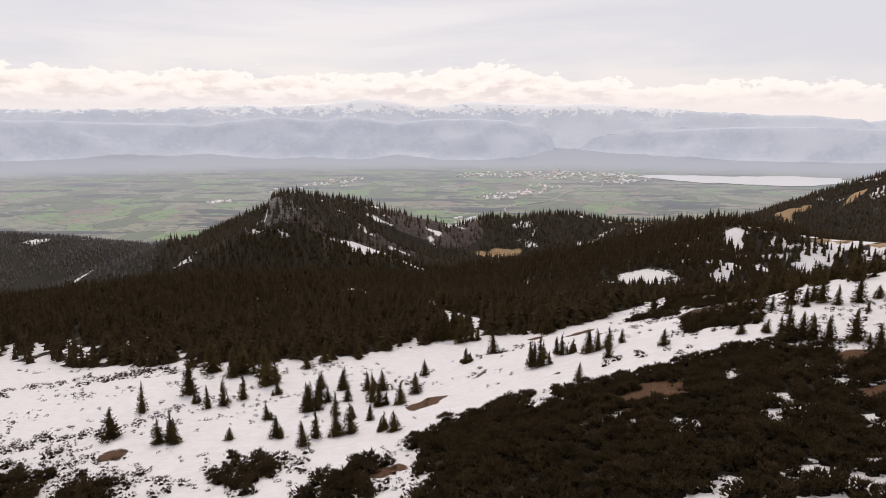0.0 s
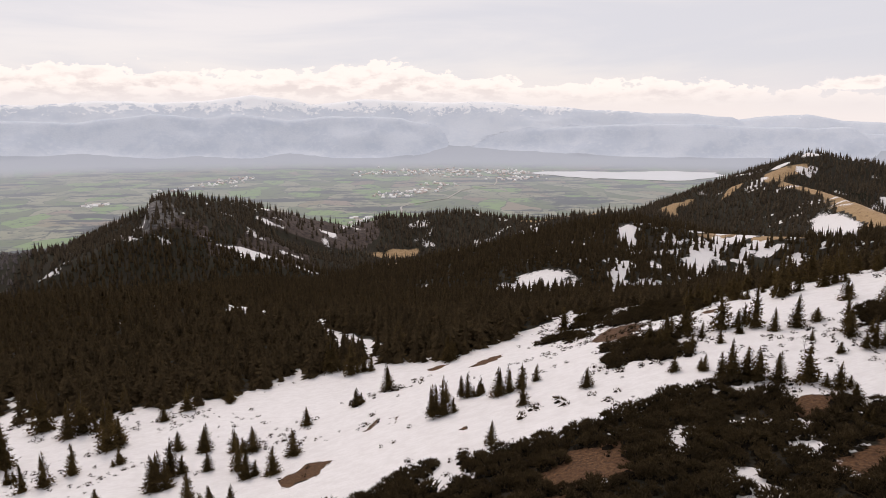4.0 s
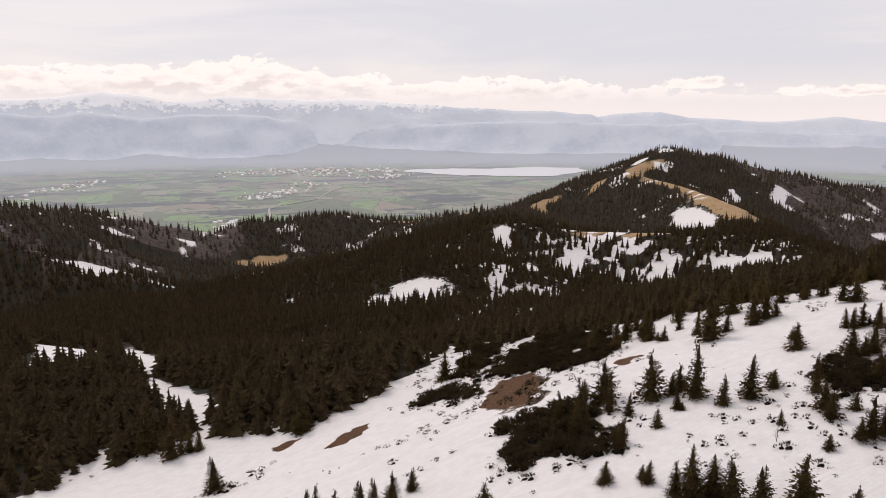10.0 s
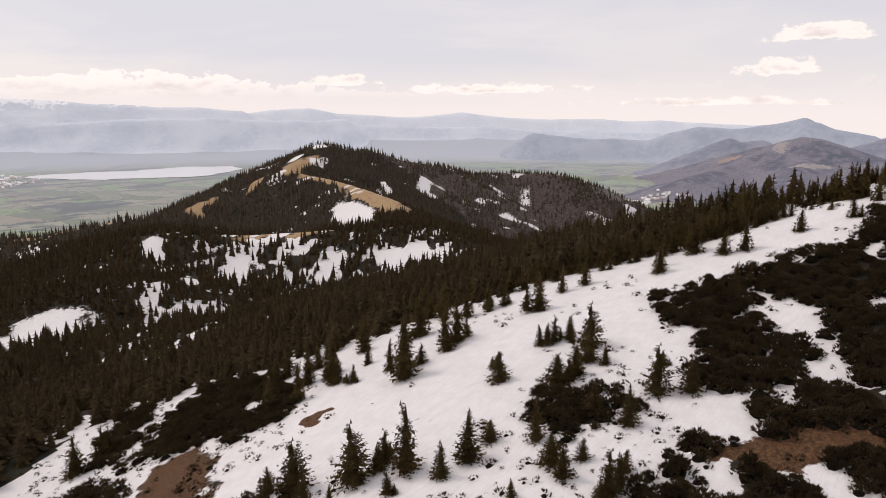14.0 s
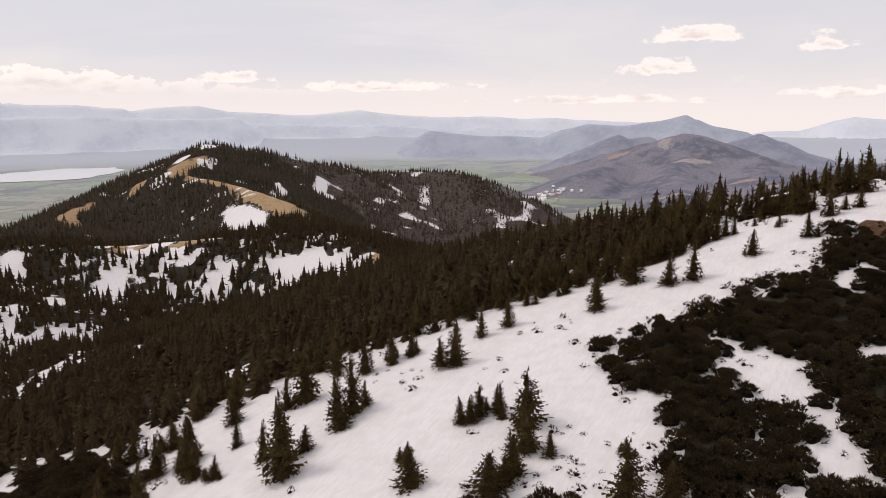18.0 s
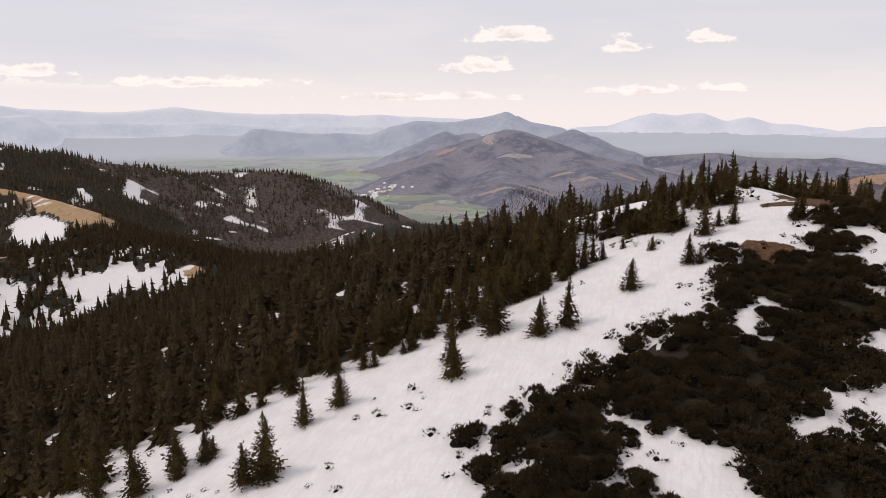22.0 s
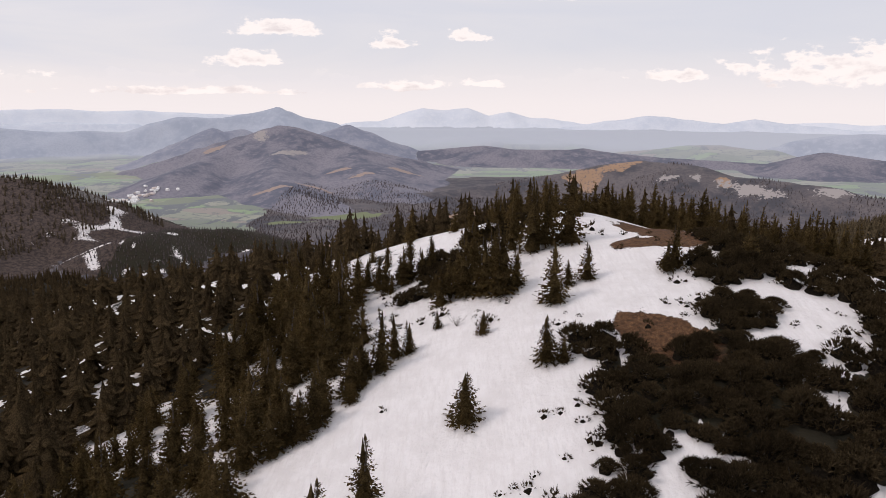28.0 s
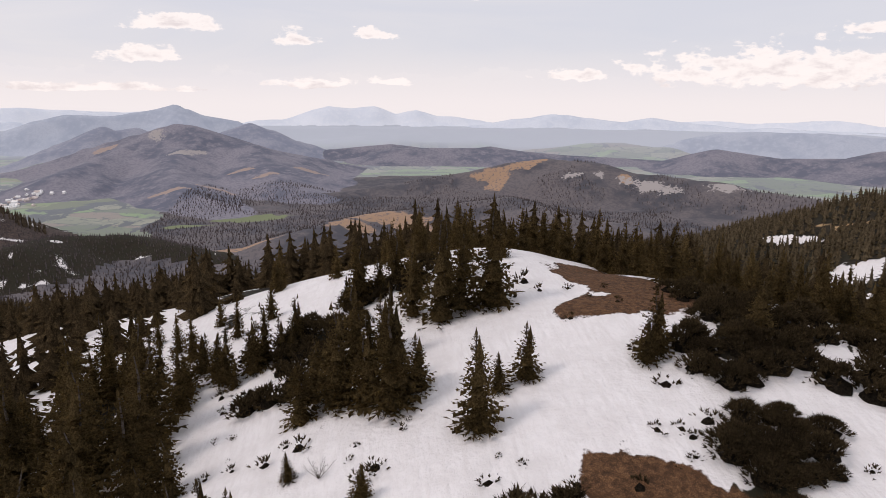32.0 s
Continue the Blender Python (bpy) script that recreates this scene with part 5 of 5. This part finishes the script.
def free(x, y):
    return np.array([np.min((taken[:, 0] - a) ** 2 + (taken[:, 1] - b) ** 2) > 4.5 for a, b in zip(x, y)], bool)


CROWNS = [arrays(SPRUCES[k][1]) for k in (1, 3, 0, 4)]
forest_band(2.7, 10, 0, 150, 3.2, 5.7, CROWNS, 'dense dark spruces on the flank of the ridge', area=lambda x, y: beside_ridge(x, y) & free(x, y), mat=NEEDLES)
forest_band(3.6, 11, 0, 235, 3.4, 8.0, FINE, 'dense dark spruce forest below the snowy slope', area=lambda x, y: ~beside_ridge(x, y) & free(x, y), widen=1.5)
forest_band(4.8, 12, 235, 460, 5.5, 11.0, COARSE, 'dark spruce forest filling the hollow under the slope', widen=1.35, area=lambda x, y: ~sunlit(x, y))
forest_band(5.0, 17, 235, 860, 6.0, 11.0, COARSE, 'brownish spruces on the slope across the gully, sunlight tinted into their needles', widen=1.35, mat=LIT_FOREST, area=sunlit)
forest_band(6.4, 13, 460, 860, 7.0, 13.0, DISTANT_SHAPES, 'dark spruce forest on the knoll and lower hills', widen=1.25, area=lambda x, y: ~sunlit(x, y))
forest_band(8.4, 14, 860, 1950, 8.0, 15.0, DISTANT_SHAPES, 'dark spruce forest on the wooded summits', widen=1.2, mat=HAZED_HILL_FOREST, area=lambda x, y: ((x < 1250) | (y > 420)) & ~inside(x, y, WOODED) & (x > -330))
forest_band(9.0, 16, 860, 1950, 5.0, 9.0, FARTHEST, 'leafless grey-brown wood on the lower hill', widen=1.8, mat=HAZED_BARE_WOOD, area=lambda x, y: (x <= -330))
forest_band(9.5, 15, 1000, 2300, 4.0, 7.5, FARTHEST, 'spruce forest on ridges across the valley, haze tinted into its needles', widen=1.5, mat=HAZED_FOREST, area=lambda x, y: (((x > 1050) & (y < 420)) | inside(x, y, WOODED)) & (blob(x, y, CLEARINGS) < 0.4) & (blob(x, y, GREENS) < 0.4) & (blob(x, y, CLIFFS) < 0.5))


# ---- dwarf pines ----
def pine_mesh(shoots, seed, low=0.55, blades=3, ring=8, circles=((0.16, 0.34), (0.30, 0.20), (0.41, -0.04)), reach=1.0):
    """Stems and upswept bottle-brush shoots of a dwarf pine about one metre across."""
    gen = np.random.default_rng(seed)
    sv, sf, v, f = [], [], [], []
    lumps = [(gen.uniform(0, 6.28), gen.uniform(0.12, 0.36), gen.uniform(0.6, 1.1)) for _ in range(6)]
    # inner heap of needles and twigs, its dark colour standing for inner shade
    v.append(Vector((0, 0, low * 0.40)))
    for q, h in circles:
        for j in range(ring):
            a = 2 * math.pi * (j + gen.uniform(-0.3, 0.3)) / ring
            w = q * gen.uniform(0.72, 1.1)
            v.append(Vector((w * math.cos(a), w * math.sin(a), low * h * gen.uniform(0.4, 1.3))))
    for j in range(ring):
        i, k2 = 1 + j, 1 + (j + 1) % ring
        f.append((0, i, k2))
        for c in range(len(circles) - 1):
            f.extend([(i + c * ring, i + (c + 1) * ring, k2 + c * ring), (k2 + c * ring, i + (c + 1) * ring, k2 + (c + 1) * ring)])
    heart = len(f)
    for k in range(shoots):
        la, lr, lh = lumps[int(gen.integers(6))]
        a, q = gen.uniform(0, 6.28), math.sqrt(gen.uniform(0.0, 1.0))
        x, y = lr * math.cos(la) + 0.26 * q * math.cos(a), lr * math.sin(la) + 0.26 * q * math.sin(a)
        far = min(1.0, math.hypot(x, y) / 0.56)
        root = Vector((x, y, low * (0.02 + 0.56 * (1 - far ** 1.8)) * (0.7 + 0.4 * lh) * gen.uniform(0.7, 1.15)))
        way = Vector((1.5 * x + 0.6 * math.cos(a) * q, 1.5 * y + 0.6 * math.sin(a) * q, gen.uniform(0.5, 1.3))).normalized()
        long, wide = reach * gen.uniform(0.10, 0.19), reach * gen.uniform(0.011, 0.019) * (1.6 if blades < 5 else 1.0)
        side = way.cross(Vector((0.3, 0.2, 1))).normalized()
        other = way.cross(side)
        spin = gen.uniform(0, 6.28)
        for j in range(blades):
            b = spin + 2 * math.pi * (j + gen.uniform(-0.3, 0.3)) / blades
            out = side * math.cos(b) + other * math.sin(b)
            flank = way.cross(out)
            foot = root + way * (long * gen.uniform(-0.1, 0.35))
            n = len(v)
            v.extend([foot + flank * wide, foot - flank * wide, foot + (way + out * gen.uniform(0.3, 0.8)) * (long * gen.uniform(0.6, 1.0))])
            f.append((n, n + 1, n + 2))
        if k % 14 == 0:
            tapered(sv, sf, [Vector((0, 0, -0.06)), root * 0.5 + Vector((0, 0, 0.04)), root], [0.018, 0.013, 0.007], 4)
    foliage = mesh_from('foliage', v, f, [PINE, PINE_SHADE])
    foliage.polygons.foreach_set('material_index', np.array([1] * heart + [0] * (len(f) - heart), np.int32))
    return mesh_from('stem', sv, sf, BARK), foliage, (np.array([tuple(p) for p in v]), np.array(f), heart)


PINES = [pine_mesh(n, 100 + n, low, 5) for n, low in ((330, 0.6), (360, 0.66), (310, 0.55), (390, 0.75))]
x, y, gen = scatter(-80, 200, 46, 206, 1.48, 21)
keep = thicket(x, y) & (blob(x, y, TURF) < 0.42 + 0.2 * gen.random(x.size))
keep &= gen.random(x.size) < np.where((y > 130) | (x < 3), 0.9, 0.97)
x, y = x[keep], y[keep]
size = gen.uniform(1.4, 2.9, x.size)
high = size * gen.uniform(0.7, 1.1, x.size)
# thicket nearest the flight: the rim above the snowfield
rank = np.where((x > 94) & (y > 80), np.abs(0.5 * (x - 128) + 0.86 * (y - 104)), np.where((x < 75) & (y < 112), 8 + np.abs(y - 100), 14.0))
order = np.argsort(rank)
for i in order[:270]:
    k = int(gen.integers(4))
    shrub = new('dwarf_pine')
    tagged(shrub, ('tall' if high[i] > 2.1 else 'low') + ' dark green dwarf pine shrub in a thicket on the slope', 'shrub', 'dwarf pines on the slope', 'thing')
    part('stem', PINES[k][0], shrub)
    part('foliage', PINES[k][1], shrub)
    shrub.matrix_world = pose(x[i], y[i], float(land(x[i], y[i])) - 0.03, 0, 0, gen.uniform(0, 360)) @ Matrix.Diagonal((size[i], size[i], high[i], 1))
rest = order[270:]
LOOSE = [pine_mesh(n, 150 + n, low, 4, reach=1.15)[2] for n, low in ((112, 0.66), (120, 0.74), (104, 0.6))]
SPARE = [pine_mesh(n, 170 + n, low, 4, reach=1.4)[2] for n, low in ((62, 0.66), (70, 0.74))]
near_rim = x[rest] > 76
for kind, some in ((LOOSE, rest[near_rim]), (SPARE, rest[~near_rim])):
    grove('dwarf_pine_thicket', x[some], y[some], size[some], kind, gen, [PINE, PINE_SHADE], 'dense dark dwarf pine thicket covering the slope', 'shrubs', widen=1.0)
# small tufts breaking through the snow
x, y, gen = scatter(-130, 190, 60, 240, 1.4, 22)
open_slope = inside(x, y, OPEN) & ~thicket(x, y) & (blob(x, y, TURF) < 0.92)
bits = grain(x, y, 13, 81) + 0.7 * grain(x, y, 5, 82)
close = np.zeros(x.shape)
for dx, dy in ((3.5, 0), (-3.5, 0), (0, 3.5), (0, -3.5), (2, 2), (-2, -2)):
    close += thicket(x + dx, y + dy)
brush = blob(x, y, BRUSH)
keep = open_slope & (gen.random(x.size) < 0.12 * (blob(x, y, TURF) > 0.5) + np.where(x < -10, 0.6, 0.3) * (brush > 0.35) * (grain(x, y, 3.5, 83) > -0.3) + np.where(close > 0, 0.36, 0.0) + np.where(bits > 0.62, 0.33, 0.004) + np.where((x < -20) & (bits > 0.1), 0.13, 0) + np.where((x > -20) & (x < 90) & (y > 108) & (bits > 0.35), 0.12, 0))
x, y = x[keep], y[keep]
small = gen.uniform(0.35, 1.0, x.size) ** 1.3 * np.where(brush[keep] > 0.35, 2.4, 1.6)
TUFT = [pine_mesh(n, 200 + n, 0.6, 4, 5, ((0.18, 0.22), (0.32, -0.05)), 1.25)[2] for n in (16, 19, 22)]
grove('pine_tufts', x, y, small, TUFT, gen, [PINE, PINE_SHADE], 'small dark dwarf pine tufts poking through the snow', 'shrubs')


# ---- leafless shrubs ----
def bare_shrub(x, y, height, twigs, upright, label, seed):
    """A leafless clump of thin forked twigs."""
    gen = np.random.default_rng(seed)
    thing = new('bare_shrub')
    tagged(thing, label, 'shrub', kind='thing')
    for k in range(twigs):
        v, f = [], []
        a, out = gen.uniform(0, 6.28), gen.uniform(0.1, 0.8) * (1 - upright)
        line = [Vector((0, 0, -0.05))]
        for j in range(1, 5):
            u = j / 4
            line.append(Vector((math.cos(a) * out * u * height, math.sin(a) * out * u * height, height * u * (0.75 + 0.25 * upright) * gen.uniform(0.85, 1.0))))
        tapered(v, f, line, [0.022, 0.017, 0.012, 0.008, 0.003], 4)
        for j in range(5):
            base = line[1 + j % 3]
            b = a + gen.uniform(-1.4, 1.4)
            reach = height * gen.uniform(0.15, 0.32)
            tip = base + Vector((math.cos(b) * reach, math.sin(b) * reach, reach * gen.uniform(0.3, 0.9)))
            tapered(v, f, [base, (base + tip) / 2 + Vector((0, 0, 0.02)), tip], [0.010, 0.007, 0.003], 3)
        part('twig', mesh_from('twig', v, f, TWIGS), thing)
    thing.matrix_world = pose(x, y, float(land(x, y)), 0, 0, gen.uniform(0, 360))


bare_shrub(167.4, 108.1, 1.3, 9, 0.0, 'leafless grey shrub bent over on the snow', 1)
bare_shrub(74.0, 108.6, 2.6, 6, 0.8, 'leafless brown larch sapling standing on snow', 2)
bare_shrub(75.7, 134.4, 1.2, 10, 0.2, 'leafless grey-brown shrub beside young spruces', 3)
bare_shrub(155.5, 107.6, 0.9, 7, 0.2, 'small leafless shrub on the snowfield', 4)
